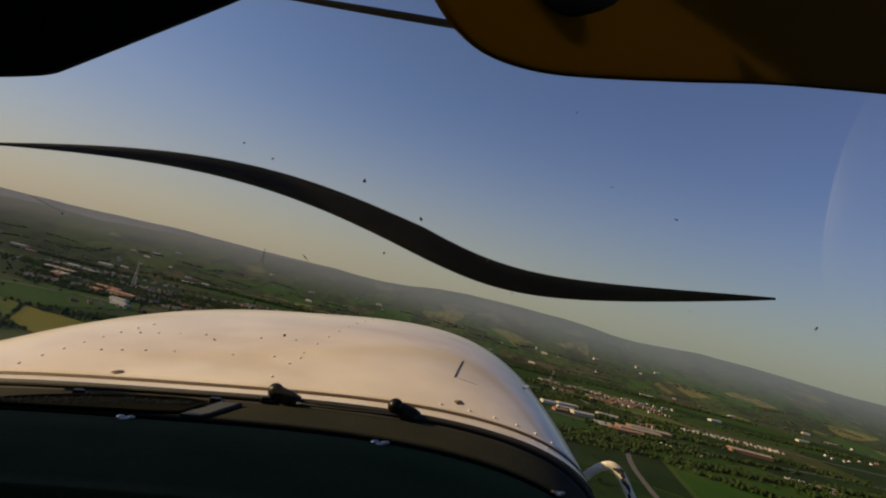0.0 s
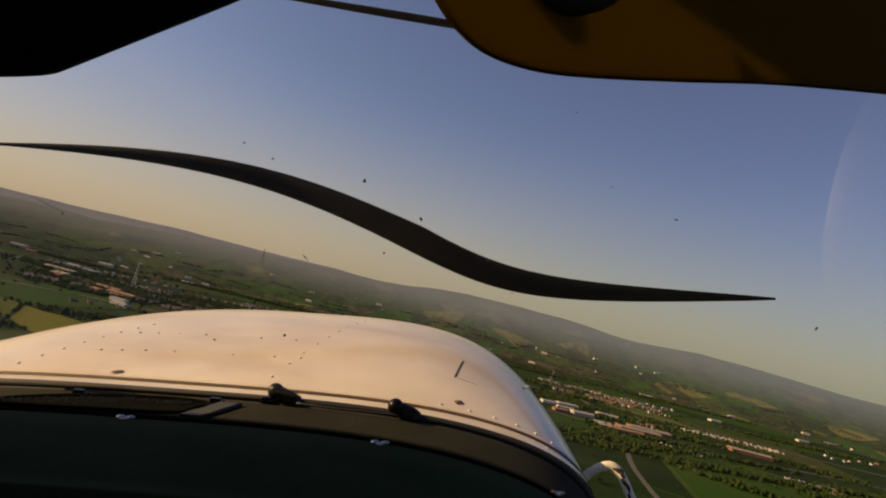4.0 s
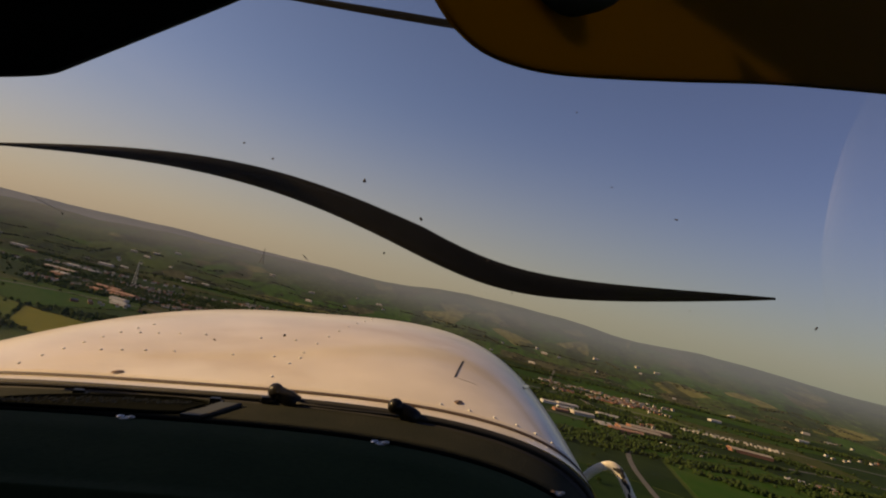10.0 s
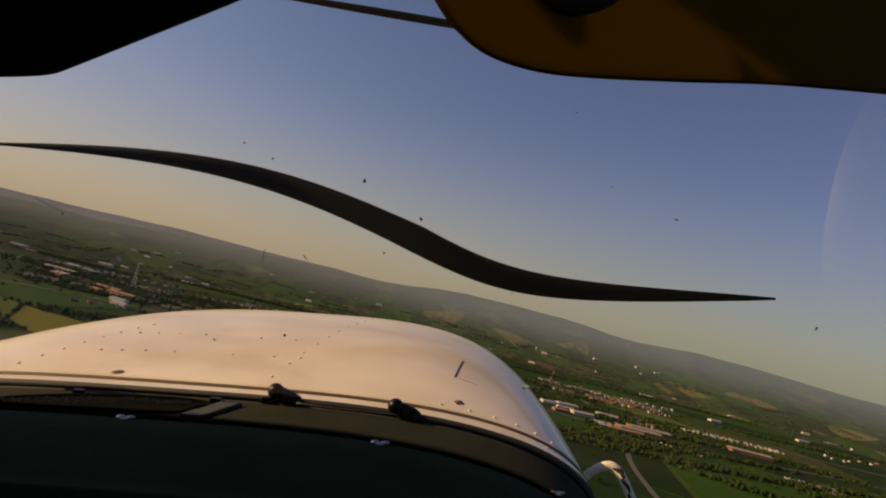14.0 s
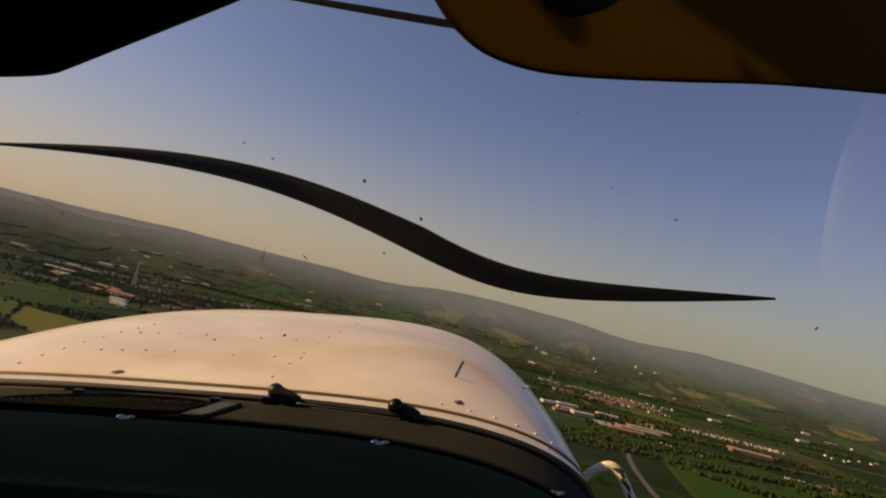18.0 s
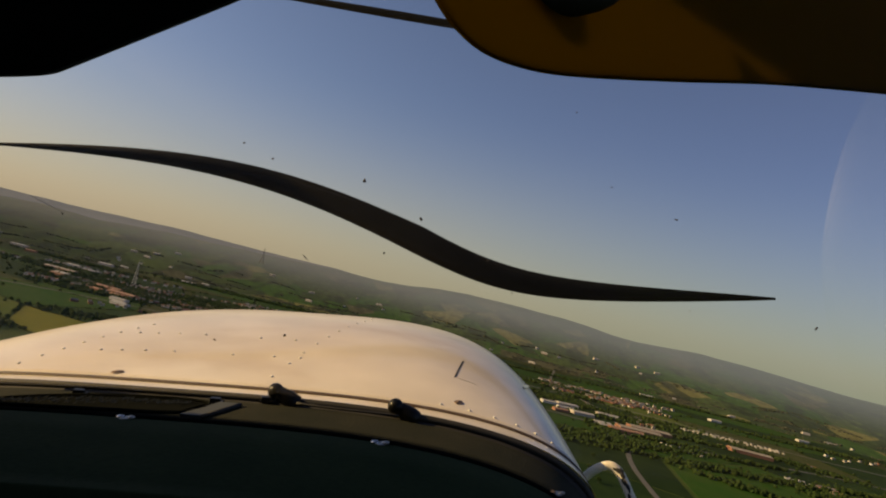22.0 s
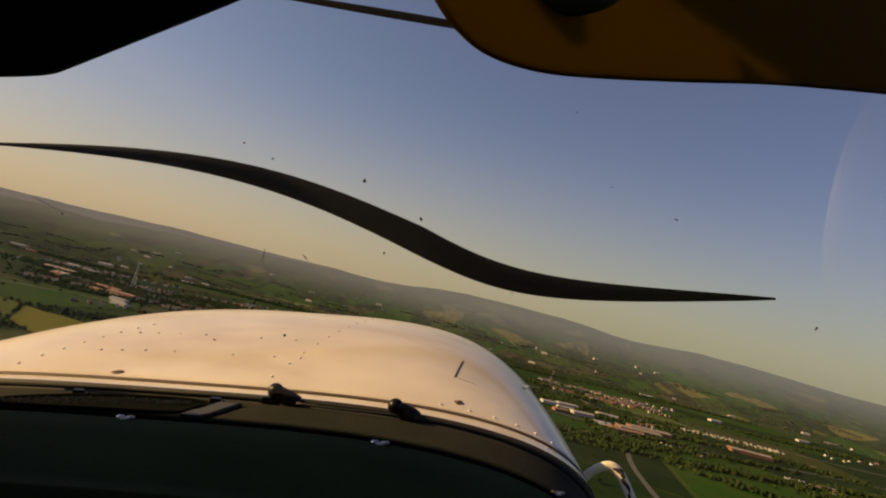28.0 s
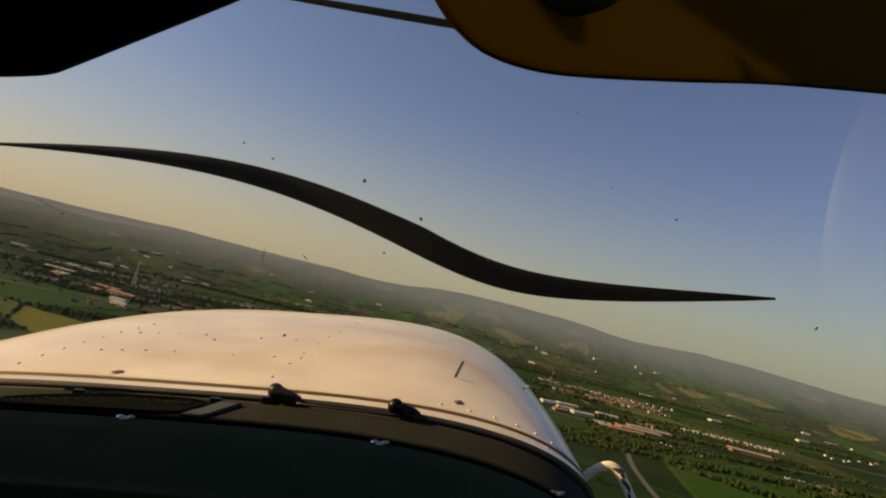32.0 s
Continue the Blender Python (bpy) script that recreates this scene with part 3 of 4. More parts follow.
line = smooth_line([(0.2055, 0.98, -0.3635), (0.221, 0.98, -0.3454), (0.2366, 0.97, -0.3307), (0.2521, 0.965, -0.3264), (0.2642, 0.96, -0.335), (0.2728, 0.95, -0.3549), (0.2849, 0.935, -0.3877), (0.2987, 0.92, -0.4265)], 6)
tube(bm, line, 0.0068, 12)
part("tube", bm, CHIPPED, pipe, smooth=True)

chip_rng = random.Random(4)
for k in range(17):                 # black chips where the paint is gone, thickest below the bend
    t = 0.50 + 0.46 * (k + chip_rng.random()) / 17
    i = int(t * (len(line) - 1))
    along = (line[min(i + 1, len(line) - 1)] - line[i - 1]).normalized()
    face = Vector((chip_rng.uniform(-0.8, 0.7), -1, 0.2)).normalized()
    face = (face - along * face.dot(along)).normalized()
    size = chip_rng.uniform(0.0016, 0.0040) * (1.5 if 0.55 < t < 0.68 else 1.0)
    turn = Matrix((along, face.cross(along), face)).transposed().to_4x4()
    bm = bmesh.new()
    bmesh.ops.create_icosphere(bm, subdivisions=1, radius=size, matrix=Matrix.Translation(line[i] + face * 0.0064) @ turn @ Matrix.Diagonal((1.5, 0.8, 0.28, 1)))
    for v in bm.verts:
        v.co += Vector((chip_rng.uniform(-1, 1), chip_rng.uniform(-1, 1), chip_rng.uniform(-1, 1))) * size * 0.12
    part("paint_chip", bm, RUBBER, pipe, "black bare chip")

# ---- cabin shell ----


def wall(name, size, at, label, mat=LINING):
    bm = bmesh.new()
    box(bm, size, (0, 0, 0), bevel=0.01)
    ob = part(name, bm, mat)
    ob.matrix_world = CABIN @ Matrix.Translation(at)
    return tagged(ob, label, "cabin wall", kind="structure")


# left wall, out of view, is oversized to keep sun off the glareshield
wall("wall_left", (0.03, 2.14, 1.55), (-0.93, -0.33, -0.15), "unseen dark cabin side wall raised to block sun")
wall("wall_right", (0.03, 1.75, 0.62), (0.262, -0.15, -0.66), "dark lined lower cabin side wall")
wall("wall_rear", (1.22, 0.03, 1.25), (-0.33, -1.42, -0.30), "dark lined cabin rear wall")
bm = bmesh.new()                    # headlining out of view, cut open to let sun onto the amber visor
for plan in ([(-0.94, -1.4), (0.28, -1.4), (0.28, 0.50), (0.02, 0.46), (-0.08, 0.36), (-0.14, 0.26), (-0.38, 0.26), (-0.38, 0.388), (-0.94, 0.388)],
             [(-0.94, 0.39), (-0.10, 0.39), (-0.07, 0.47), (-0.94, 0.48)]):   # the gap between the two is added for the sun; the front piece shades the dark visor
    top = [bm.verts.new((x, y, 0.315)) for x, y in plan]
    low = [bm.verts.new((x, y, 0.285)) for x, y in plan]
    bm.faces.new(top)
    bm.faces.new(low)
    skin(bm, [top, low], True)
ceiling = part("ceiling", bm, LINING)
ceiling.matrix_world = CABIN
tagged(ceiling, "dark cabin headlining with an added sun opening", "ceiling", kind="structure")
post = aboard("windscreen_post", "dark narrow windscreen post edge", "post", "structure")
bm = bmesh.new()
box(bm, (0.02, 0.012, 0.056), (-0.567, 0.8, -0.077), bevel=0.004)
part("post_edge", bm, RUBBER, post)
wall("floor", (1.22, 2.2, 0.03), (-0.33, -0.30, -0.95), "dark cabin floor")

# ---- land ----
land_rng = random.Random(11)


def land_material(name, colour, other, scale, fine, bump=0.3, rough=0.95, vary=0.24, vary_by="object", spread=0.32):
    return material(name, colour, other, scale, rough, 0.0, bump, fine, spread=spread, vary=vary, vary_by=vary_by, spec=0.05)


MEADOW = land_material("meadow", (0.036, 0.066, 0.012), (0.058, 0.078, 0.020), 0.006, 0.15)
GRASSES = [
    land_material("lush_grass", (0.019, 0.064, 0.006), (0.036, 0.070, 0.012), 0.012, 0.12),
    land_material("dark_crop", (0.012, 0.030, 0.007), (0.022, 0.045, 0.010), 0.015, 0.2),
    land_material("dry_pasture", (0.080, 0.100, 0.022), (0.052, 0.080, 0.015), 0.02, 0.15),
    land_material("rape_bloom", (0.16, 0.155, 0.03), (0.12, 0.135, 0.025), 0.02, 0.2),
    land_material("bare_soil", (0.115, 0.085, 0.050), (0.085, 0.070, 0.038), 0.02, 0.2),
    land_material("rough_olive_pasture", (0.055, 0.062, 0.020), (0.034, 0.046, 0.014), 0.025, 0.2),
]
HEDGE = land_material("hedge_leaves", (0.022, 0.040, 0.010), (0.035, 0.055, 0.014), 0.05, 0.6, vary_by="island", vary=0.3)
FOLIAGE = land_material("tree_leaves", (0.025, 0.048, 0.012), (0.042, 0.065, 0.016), 0.08, 0.9, vary=0.25)
WOOD = land_material("wood_leaves", (0.020, 0.040, 0.012), (0.036, 0.055, 0.015), 0.03, 0.5, vary_by="island", vary=0.3)
BARK = material("bark", (0.08, 0.06, 0.04), scale=1, fine=4, rough=0.9)
ASPHALT = material("worn_asphalt", (0.10, 0.097, 0.09), scale=0.05, fine=0.5, rough=0.9)
WALLS = [material("pale_render", (0.52, 0.47, 0.40), scale=0.3, fine=2, rough=0.8, vary=0.12), material("red_brick", (0.30, 0.14, 0.09), scale=0.3, fine=3, rough=0.85, vary=0.2),
         material("white_cladding", (0.64, 0.62, 0.58), scale=0.3, fine=2, rough=0.5, vary=0.08)]
ROOFS = [material("grey_slate", (0.16, 0.155, 0.16), scale=0.4, fine=2, rough=0.6, vary=0.2), material("red_tiles", (0.25, 0.125, 0.08), scale=0.4, fine=2, rough=0.8, vary=0.2),
         material("pale_sheet_roof", (0.50, 0.47, 0.42), scale=0.1, fine=1, rough=0.45, vary=0.12), material("rusty_sheet_roof", (0.36, 0.20, 0.11), scale=0.1, fine=1, rough=0.6, vary=0.12), material("buff_sheet_roof", (0.40, 0.34, 0.25), scale=0.08, fine=1, rough=0.6, vary=0.12)]
STONE = material("pale_stone", (0.42, 0.38, 0.32), scale=0.2, fine=2, rough=0.85)
PANE = material("window_glass", (0.03, 0.035, 0.04), scale=1, rough=0.12)


# the ground, one sheet to the horizon
bm = bmesh.new()
rings = []
for r in (40, 500, 900, 1400, 2000, 2700, 3500, 4300, 4850):
    rings.append([bm.verts.new((r * math.sin(q), r * math.cos(q), 0)) for q in [2 * math.pi * k / 72 for k in range(72)]])
skin(bm, rings, True)
bm.faces.new(rings[0])
ground = tagged(part("ground", bm, MEADOW), "green farmland under hedges and fields", "ground", kind="structure")


def inside(x, y, lo=850, hi=3500, half=0.82):
    return lo < math.hypot(x, y) < hi and abs(math.atan2(x, y)) < half


# field parcels between hedges
TURN = radians(-22)
CELL = (470, 260)
corner = {}


def corner_at(i, j):
    if (i, j) not in corner:
        x, y = i * CELL[0] + land_rng.uniform(-120, 120) + 140 * (j % 2), j * CELL[1] + land_rng.uniform(-75, 75)
        corner[i, j] = (x * math.cos(TURN) - y * math.sin(TURN), x * math.sin(TURN) + y * math.cos(TURN))
    return corner[i, j]


edges = set()
outer_rng = random.Random(23)


def field(quad, kind):
    """One parcel, a low slab drawn in a little from its hedges."""
    cx, cy = sum(p[0] for p in quad) / 4, sum(p[1] for p in quad) / 4
    bm = bmesh.new()
    top = [bm.verts.new((cx + (p[0] - cx) * 0.975, cy + (p[1] - cy) * 0.975, 0.5)) for p in quad]
    low = [bm.verts.new((v.co.x, v.co.y, -0.2)) for v in top]
    bm.faces.new(top)
    skin(bm, [top, low], True)
    part("field", bm, GRASSES[kind], ground)


for i in range(-14, 14):
    for j in range(-18, 24):
        quad = [corner_at(i, j), corner_at(i + 1, j), corner_at(i + 1, j + 1), corner_at(i, j + 1)]
        cx, cy = sum(p[0] for p in quad) / 4, sum(p[1] for p in quad) / 4
        ahead = inside(cx, cy)
        if not ahead and not (cy < 900 and 300 < math.hypot(cx, cy) < 2300):
            continue
        rng = land_rng if ahead else outer_rng
        kind = rng.choices(range(6), (36, 36, 9, 4, 2.5, 15))[0]
        if kind == 4 and cx < 0:
            kind = 5
        field(quad, kind)
        for a_, b_ in (((i, j), (i + 1, j)), ((i, j), (i, j + 1))):
            if rng.random() < 0.62:
                edges.add((a_, b_))


def clump(verts, faces, at, r, h, rng, detail=0):
    """Adds one irregular leafy clump (a squat twisted lump of 20 faces) to a list mesh."""
    base = len(verts)
    rot = rng.uniform(0, 6.3)
    ico = ICO
    for v in ico[0]:
        k = rng.uniform(0.7, 1.25)
        x, y = v[0] * math.cos(rot) - v[1] * math.sin(rot), v[0] * math.sin(rot) + v[1] * math.cos(rot)
        verts.append((at[0] + x * r * k, at[1] + y * r * k, at[2] + (v[2] * k + 0.8) * h / 1.9))
    faces.extend([tuple(base + q for q in f) for f in ico[1]])


bm = bmesh.new()
bmesh.ops.create_icosphere(bm, subdivisions=1, radius=1)
ICO = ([tuple(v.co) for v in bm.verts], [tuple(v.index for v in f.verts) for f in bm.faces])
bm.free()


def stuff(name, verts, faces, mat, label, category):
    me = bpy.data.meshes.new(name)
    me.from_pydata(verts, [], faces)
    ob = mesh_part(name, me, mat)
    return tagged(ob, label, category, kind="stuff")


# hedgerows with hedge trees
verts, faces = [], []
for a_, b_ in sorted(edges):
    p, q = corner_at(*a_), corner_at(*b_)
    n = int(math.dist(p, q) / 9)
    for k in range(n):
        t = (k + land_rng.random()) / n
        big = land_rng.random() < 0.13
        x, y = p[0] + (q[0] - p[0]) * t + land_rng.uniform(-1.5, 1.5), p[1] + (q[1] - p[1]) * t + land_rng.uniform(-1.5, 1.5)
        if inside(x, y) or y < 900:
            clump(verts, faces, (x, y, 0), 5 if big else land_rng.uniform(3.0, 5.0), land_rng.uniform(7, 12) if big else land_rng.uniform(2, 3.5), land_rng)
stuff("hedgerow", verts, faces, HEDGE, "dark green hedgerows between the fields", "hedge")

# woods and tree belts: centre, length, width, turn
town_woods = [(-980, 1900, 300, 60, 0.2), (-700, 1500, 260, 60, 0.5), (-1250, 2300, 300, 80, 0.1), (-1500, 2800, 500, 80, 0.0), (-600, 2350, 320, 60, 0.3),
              (-900, 3100, 700, 70, 0.1), (-820, 1150, 220, 60, 0.2), (-1000, 2120, 420, 260, 0.2), (-760, 2480, 300, 160, 0.4), (-1350, 2400, 320, 160, 0.2)]
plain_woods = [(520, 1620, 60, 220, 0.1), (1500, 2500, 500, 60, 0.1), (300, 2900, 700, 60, 0.1), (1200, 3000, 600, 60, -0.1), (480, 2060, 260, 90, 0.1), (560, 2480, 300, 110, 0.1)]
belt_rng = random.Random(31)
for k in range(22):                 # shelter belts across the plain, nearer to farther
    q, r = belt_rng.uniform(0.20, 0.66), 1460 + 42 * k + belt_rng.uniform(-30, 30)
    plain_woods.append((r * math.sin(q), r * math.cos(q), belt_rng.uniform(150, 320), belt_rng.uniform(28, 62), belt_rng.gauss(0.1, 0.2)))
verts, faces = [], []
for cx, cy, lo, wi, tu in town_woods + plain_woods:
    for k in range(int(lo * wi / 70)):
        u, v = land_rng.gauss(0, 0.28) * lo, land_rng.gauss(0, 0.28) * wi
        x, y = cx + u * math.cos(tu) - v * math.sin(tu), cy + u * math.sin(tu) + v * math.cos(tu)
        clump(verts, faces, (x, y, 0), land_rng.uniform(3.5, 6.5), land_rng.uniform(6, 13), land_rng)
stuff("woodland", verts, faces, WOOD, "dark green belts of broadleaved trees", "trees")


# single trees
def tree(rng):
    th = tagged(new("tree"), "broadleaved tree with an uneven dark green crown", "tree", "field trees")
    bm = bmesh.new()
    tube(bm, [(0, 0, -0.3), (0.1, 0, 2), (0.3, 0.1, 5), (0.2, 0.2, 8)], [0.5, 0.38, 0.26, 0.1], 7)
    for k in range(5):
        q = k * 1.3
        tube(bm, [(0.2, 0.1, 3 + k * 0.6), (1.4 * math.cos(q), 1.4 * math.sin(q), 4.6 + k * 0.6), (2.6 * math.cos(q), 2.6 * math.sin(q), 6.2 + k * 0.5)], [0.18, 0.12, 0.05], 5)
    part("trunk", bm, BARK, th)
    v, f = [], []
    for k in range(46):
        q, r = rng.uniform(0, 6.3), 4.2 * math.sqrt(rng.random())
        z = rng.uniform(3.2, 10.5 - r * 0.7)
        clump(v, f, (r * math.cos(q), r * math.sin(q), z), rng.uniform(0.7, 1.5), rng.uniform(1.2, 2.2), rng)
    me = bpy.data.meshes.new("crown")
    me.from_pydata(v, [], f)
    mesh_part("crown", me, FOLIAGE, th)
    return th


kinds = [tree(land_rng) for k in range(3)]
places = []
while len(places) < 60:
    r, q = land_rng.uniform(950, 2100), land_rng.uniform(-0.66, 0.66)
    places.append((r * math.sin(q), r * math.cos(q)))
for k, (x, y) in enumerate(places):
    if k < 3:
        kinds[k].matrix_basis = pose(x, y, 0.4)
    else:
        kinds[k % 3].scale = (1, 1, 1)
        copy_thing(kinds[k % 3], pose(x, y, 0.4, 0, 0, land_rng.uniform(0, 360)))


# country roads
def road(name, pts, wide):
    bm = bmesh.new()
    line = smooth_line([(x, y, 0) for x, y in pts], 10)
    rings = []
    for k, p in enumerate(line):
        d = (line[min(k + 1, len(line) - 1)] - line[max(k - 1, 0)]).normalized()
        side = Vector((-d.y, d.x, 0)) * wide / 2
        rings.append([bm.verts.new(v) for v in (p - side + Vector((0, 0, 0.1)), p - side * 0.95 + Vector((0, 0, 0.9)), p + side * 0.95 + Vector((0, 0, 0.9)), p + side + Vector((0, 0, 0.1)))])
    skin(bm, rings)
    tagged(part(name, bm, ASPHALT), "pale grey country road between fields", "road", kind="structure")


road("road_1", [(-2300, 2650), (-1500, 2440), (-1000, 2280), (-500, 2420), (100, 2330), (700, 2280), (1500, 2180), (2400, 2350)], 14)
road("road_2", [(-1400, 1500), (-950, 1790), (-300, 1900), (380, 1790), (820, 1720), (1300, 1850), (2000, 1900)], 12)
road("road_3", [(420, 900), (470, 1300), (560, 1640), (620, 2050), (560, 2600), (700, 3300)], 11)

# ---- buildings ----
def gable(w, d, h, rise, over=0.3):
    """Two roof slabs over a w by d plan, ridge along x."""
    bm = bmesh.new()
    x, y = w / 2 + over, d / 2 + over
    sec = [(-y, h - 0.1), (0, h + rise), (y, h - 0.1), (y, h + 0.15), (0, h + rise + 0.28), (-y, h + 0.15)]
    a_ = [bm.verts.new((-x, p, q)) for p, q in sec]
    b_ = [bm.verts.new((x, p, q)) for p, q in sec]
    skin(bm, [a_, b_], True)
    bm.faces.new(a_)
    bm.faces.new(b_)
    return bm


def house(name, w, d, h, rise, wallmat, roofmat, label, category, group, windows=True, chimney=True):
    th = tagged(new(name), label, category, group)
    bm = bmesh.new()
    sec = [(-d / 2, -0.5), (-d / 2, h), (0, h + rise), (d / 2, h), (d / 2, -0.5)]
    a_ = [bm.verts.new((-w / 2, p, q)) for p, q in sec]
    b_ = [bm.verts.new((w / 2, p, q)) for p, q in sec]
    skin(bm, [a_, b_], True)
    bm.faces.new(a_)
    bm.faces.new(b_)
    part("wall", bm, wallmat, th)
    roof = part("roof", gable(w, d, h, rise), roofmat, th)
    if chimney:
        bm = bmesh.new()
        box(bm, (0.8, 0.9, 1.8), (w * 0.4, 0, h + rise + 0.5))
        part("chimney", bm, WALLS[1], roof)
    if windows:
        bm = bmesh.new()
        box(bm, (1.3, 0.1, 1.2))
        me = bpy.data.meshes.new("window")
        bm.to_mesh(me)
        bm.free()
        me.materials.append(PANE)
        for side in (-1, 1):
            for z in ((1.3, 3.9) if h > 4 else (1.4,)):
                mesh_part("window", me, None, th, loc=pose(w * 0.2 * side, side * (d / 2 + 0.02), z))
    return th


def place(kinds, spots):
    """Puts the kinds round the spots (x, y, turn), the first of each kind itself."""
    used = set()
    for k, (x, y, tu) in enumerate(spots):
        o = kinds[land_rng.randrange(len(kinds))]
        if o.name in used:
            copy_thing(o, pose(x, y, 0.3, 0, 0, tu))
        else:
            used.add(o.name)
            o.matrix_basis = pose(x, y, 0.3, 0, 0, tu)
    for o in kinds:
        if o.name not in used:
            o.matrix_basis = pose(spots[0][0] + 25, spots[0][1] + 18, 0.3)


def row(x0, y0, x1, y1, n, depth=1, gap=24, jitter=3.0, skip=0.0):
    out = []
    tu = math.degrees(math.atan2(y1 - y0, x1 - x0))
    nx, ny = -(y1 - y0) / math.hypot(x1 - x0, y1 - y0), (x1 - x0) / math.hypot(x1 - x0, y1 - y0)
    for d in range(depth):
        for k in range(n):
            if land_rng.random() < skip:
                continue
            t = (k + 0.5) / n
            out.append((x0 + (x1 - x0) * t + nx * d * gap + land_rng.uniform(-jitter, jitter), y0 + (y1 - y0) * t + ny * d * gap + land_rng.uniform(-jitter, jitter), tu + land_rng.gauss(0, 9)))
    return out


lodges = [house("park_home", 12, 5, 3.0, 0.9, WALLS[2], ROOFS[2], "long white park home with a shallow pale roof", "mobile home", "park homes", True, False),
          house("park_home", 12, 5, 3.0, 0.9, WALLS[0], ROOFS[2], "cream park home with a shallow pale roof", "mobile home", "park homes", True, False)]
spots = [(x, y, tu + 75) for x, y, tu in row(824, 2103, 1239, 2104, 26, 3, 22, 6, 0.12) + row(656, 1645, 764, 1623, 9, 3, 20, 5, 0.1) + row(949, 1591, 1075, 1538, 11, 3, 18, 5, 0.1)]
place(lodges, spots)

homes = [house("house", 9, 8, 5.2, 2.6, WALLS[0], ROOFS[0], "pale rendered house with a grey slate roof", "house", "town houses"),
         house("house", 10, 8, 5.0, 2.6, WALLS[1], ROOFS[1], "red brick house with a red tiled roof", "house", "town houses"),
         house("house", 18, 8, 5.2, 2.8, WALLS[1], ROOFS[0], "brick terrace block with a slate roof", "house", "town houses"),
         house("house", 9, 8, 5.0, 2.4, WALLS[2], ROOFS[1], "white house with a red tiled roof", "house", "town houses")]
spots = (row(-1027, 2345, -665, 2639, 18, 3, 34, 8, 0.15) + row(-1500, 2500, -1000, 2700, 18, 3, 36, 10, 0.25) + row(-900, 1650, -700, 1760, 7, 2, 34, 8, 0.2)
         + row(-760, 2700, -200, 3000, 18, 2, 40, 14, 0.3) + row(640, 2600, 1100, 2650, 14, 2, 40, 16, 0.4)
         + row(-1150, 2050, -800, 2150, 13, 3, 36, 10, 0.3) + row(-1650, 2300, -1250, 2420, 12, 3, 40, 12, 0.3) + row(1500, 2300, 1900, 2500, 9, 2, 40, 16, 0.4))
for k in range(13):                 # the town: short streets round the church
    cx, cy = -1180 + 95 * (k % 5) + land_rng.uniform(-20, 20), 1960 + 110 * (k // 5) * 1.6 + land_rng.uniform(-30, 30)
    spots += row(cx, cy, cx + 85, cy + 26, 6, 2, 26, 4, 0.12)
for k in range(16):                 # a brick town on the river plain, street behind street
    cx, cy = 500 + 120 * (k % 4) + land_rng.uniform(-30, 30), 2380 + 75 * (k // 4) + land_rng.uniform(-20, 20)
    spots += row(cx, cy, cx + 100, cy + land_rng.uniform(-25, 30), 6, 2, 26, 6, 0.18)
for k in range(9):                  # hamlets among the fields
    q, r = land_rng.uniform(0.24, 0.60), land_rng.uniform(1650, 2450)
    cx, cy, tu = r * math.sin(q), r * math.cos(q), land_rng.uniform(-0.5, 0.7)
    spots += row(cx, cy, cx + 90 * math.cos(tu), cy + 90 * math.sin(tu), 4, 2, 30, 12, 0.35)
spots.sort(key=lambda s: math.hypot(s[0], s[1]))
place(homes, spots[:280])
verts, faces, slots = [], [], []    # the rest of the town, too far to count
for x, y, tu in spots[280:]:
    w, d, h, rise = land_rng.uniform(4, 8), 4, land_rng.uniform(4.6, 5.6), land_rng.uniform(2.2, 3)
    c, s, base = math.cos(radians(tu)), math.sin(radians(tu)), len(verts)
    for u in (-w, w):
        for v, z in ((-d, 0), (-d, h), (0, h + rise), (d, h), (d, 0), (-d - 0.3, h), (0, h + rise + 0.3), (d + 0.3, h)):
            verts.append((x + u * c - v * s, y + u * s + v * c, z + 0.3))
    faces += [tuple(base + k for k in f) for f in ((0, 1, 2, 3, 4), (12, 11, 10, 9, 8), (0, 8, 9, 1), (4, 3, 11, 12), (5, 13, 14, 6), (6, 14, 15, 7))]
    slots += [land_rng.choice((0, 0, 1, 2))] * 4 + [land_rng.choice((3, 3, 4))] * 2
town = stuff("distant_houses", verts, faces, WALLS[0], "distant houses of the town among trees", "houses")
for m in (WALLS[1], WALLS[2], ROOFS[0], ROOFS[1]):
    town.data.materials.append(m)
town.data.polygons.foreach_set("material_index", slots)

barns = [house("warehouse", 64, 34, 8, 2.2, WALLS[0], ROOFS[2], "long warehouse under a pale metal roof", "warehouse", "warehouses", False, False),
         house("warehouse", 48, 26, 7, 2.0, WALLS[2], ROOFS[2], "white warehouse with metal cladding", "warehouse", "warehouses", False, False),
         house("warehouse", 42, 24, 7, 2.4, WALLS[1], ROOFS[3], "brick works with a rusty orange roof", "warehouse", "warehouses", False, False)]
spots = [(459, 1898, 10), (500, 1860, 10), (420, 1950, 8), (534, 1769, 5), (540, 1735, 5), (430, 1830, 12), (480, 1975, 10), (600, 1950, 0),
         (-1218, 2137, -12), (-1230, 2190, -12), (-1407, 2567, 0), (-1300, 2500, 0), (-873, 1872, -10), (-920, 1950, -14), (-1000, 1985, -14), (-830, 1790, -10),
         (-1700, 2750, 5), (-1850, 2900, 5), (-1500, 3000, 0), (-1150, 3100, 8), (1650, 2700, 0), (1250, 2650, 8), (300, 2550, -5), (-400, 2750, 12), (1100, 3050, 0), (1900, 2900, 0)]
place(barns, spots)

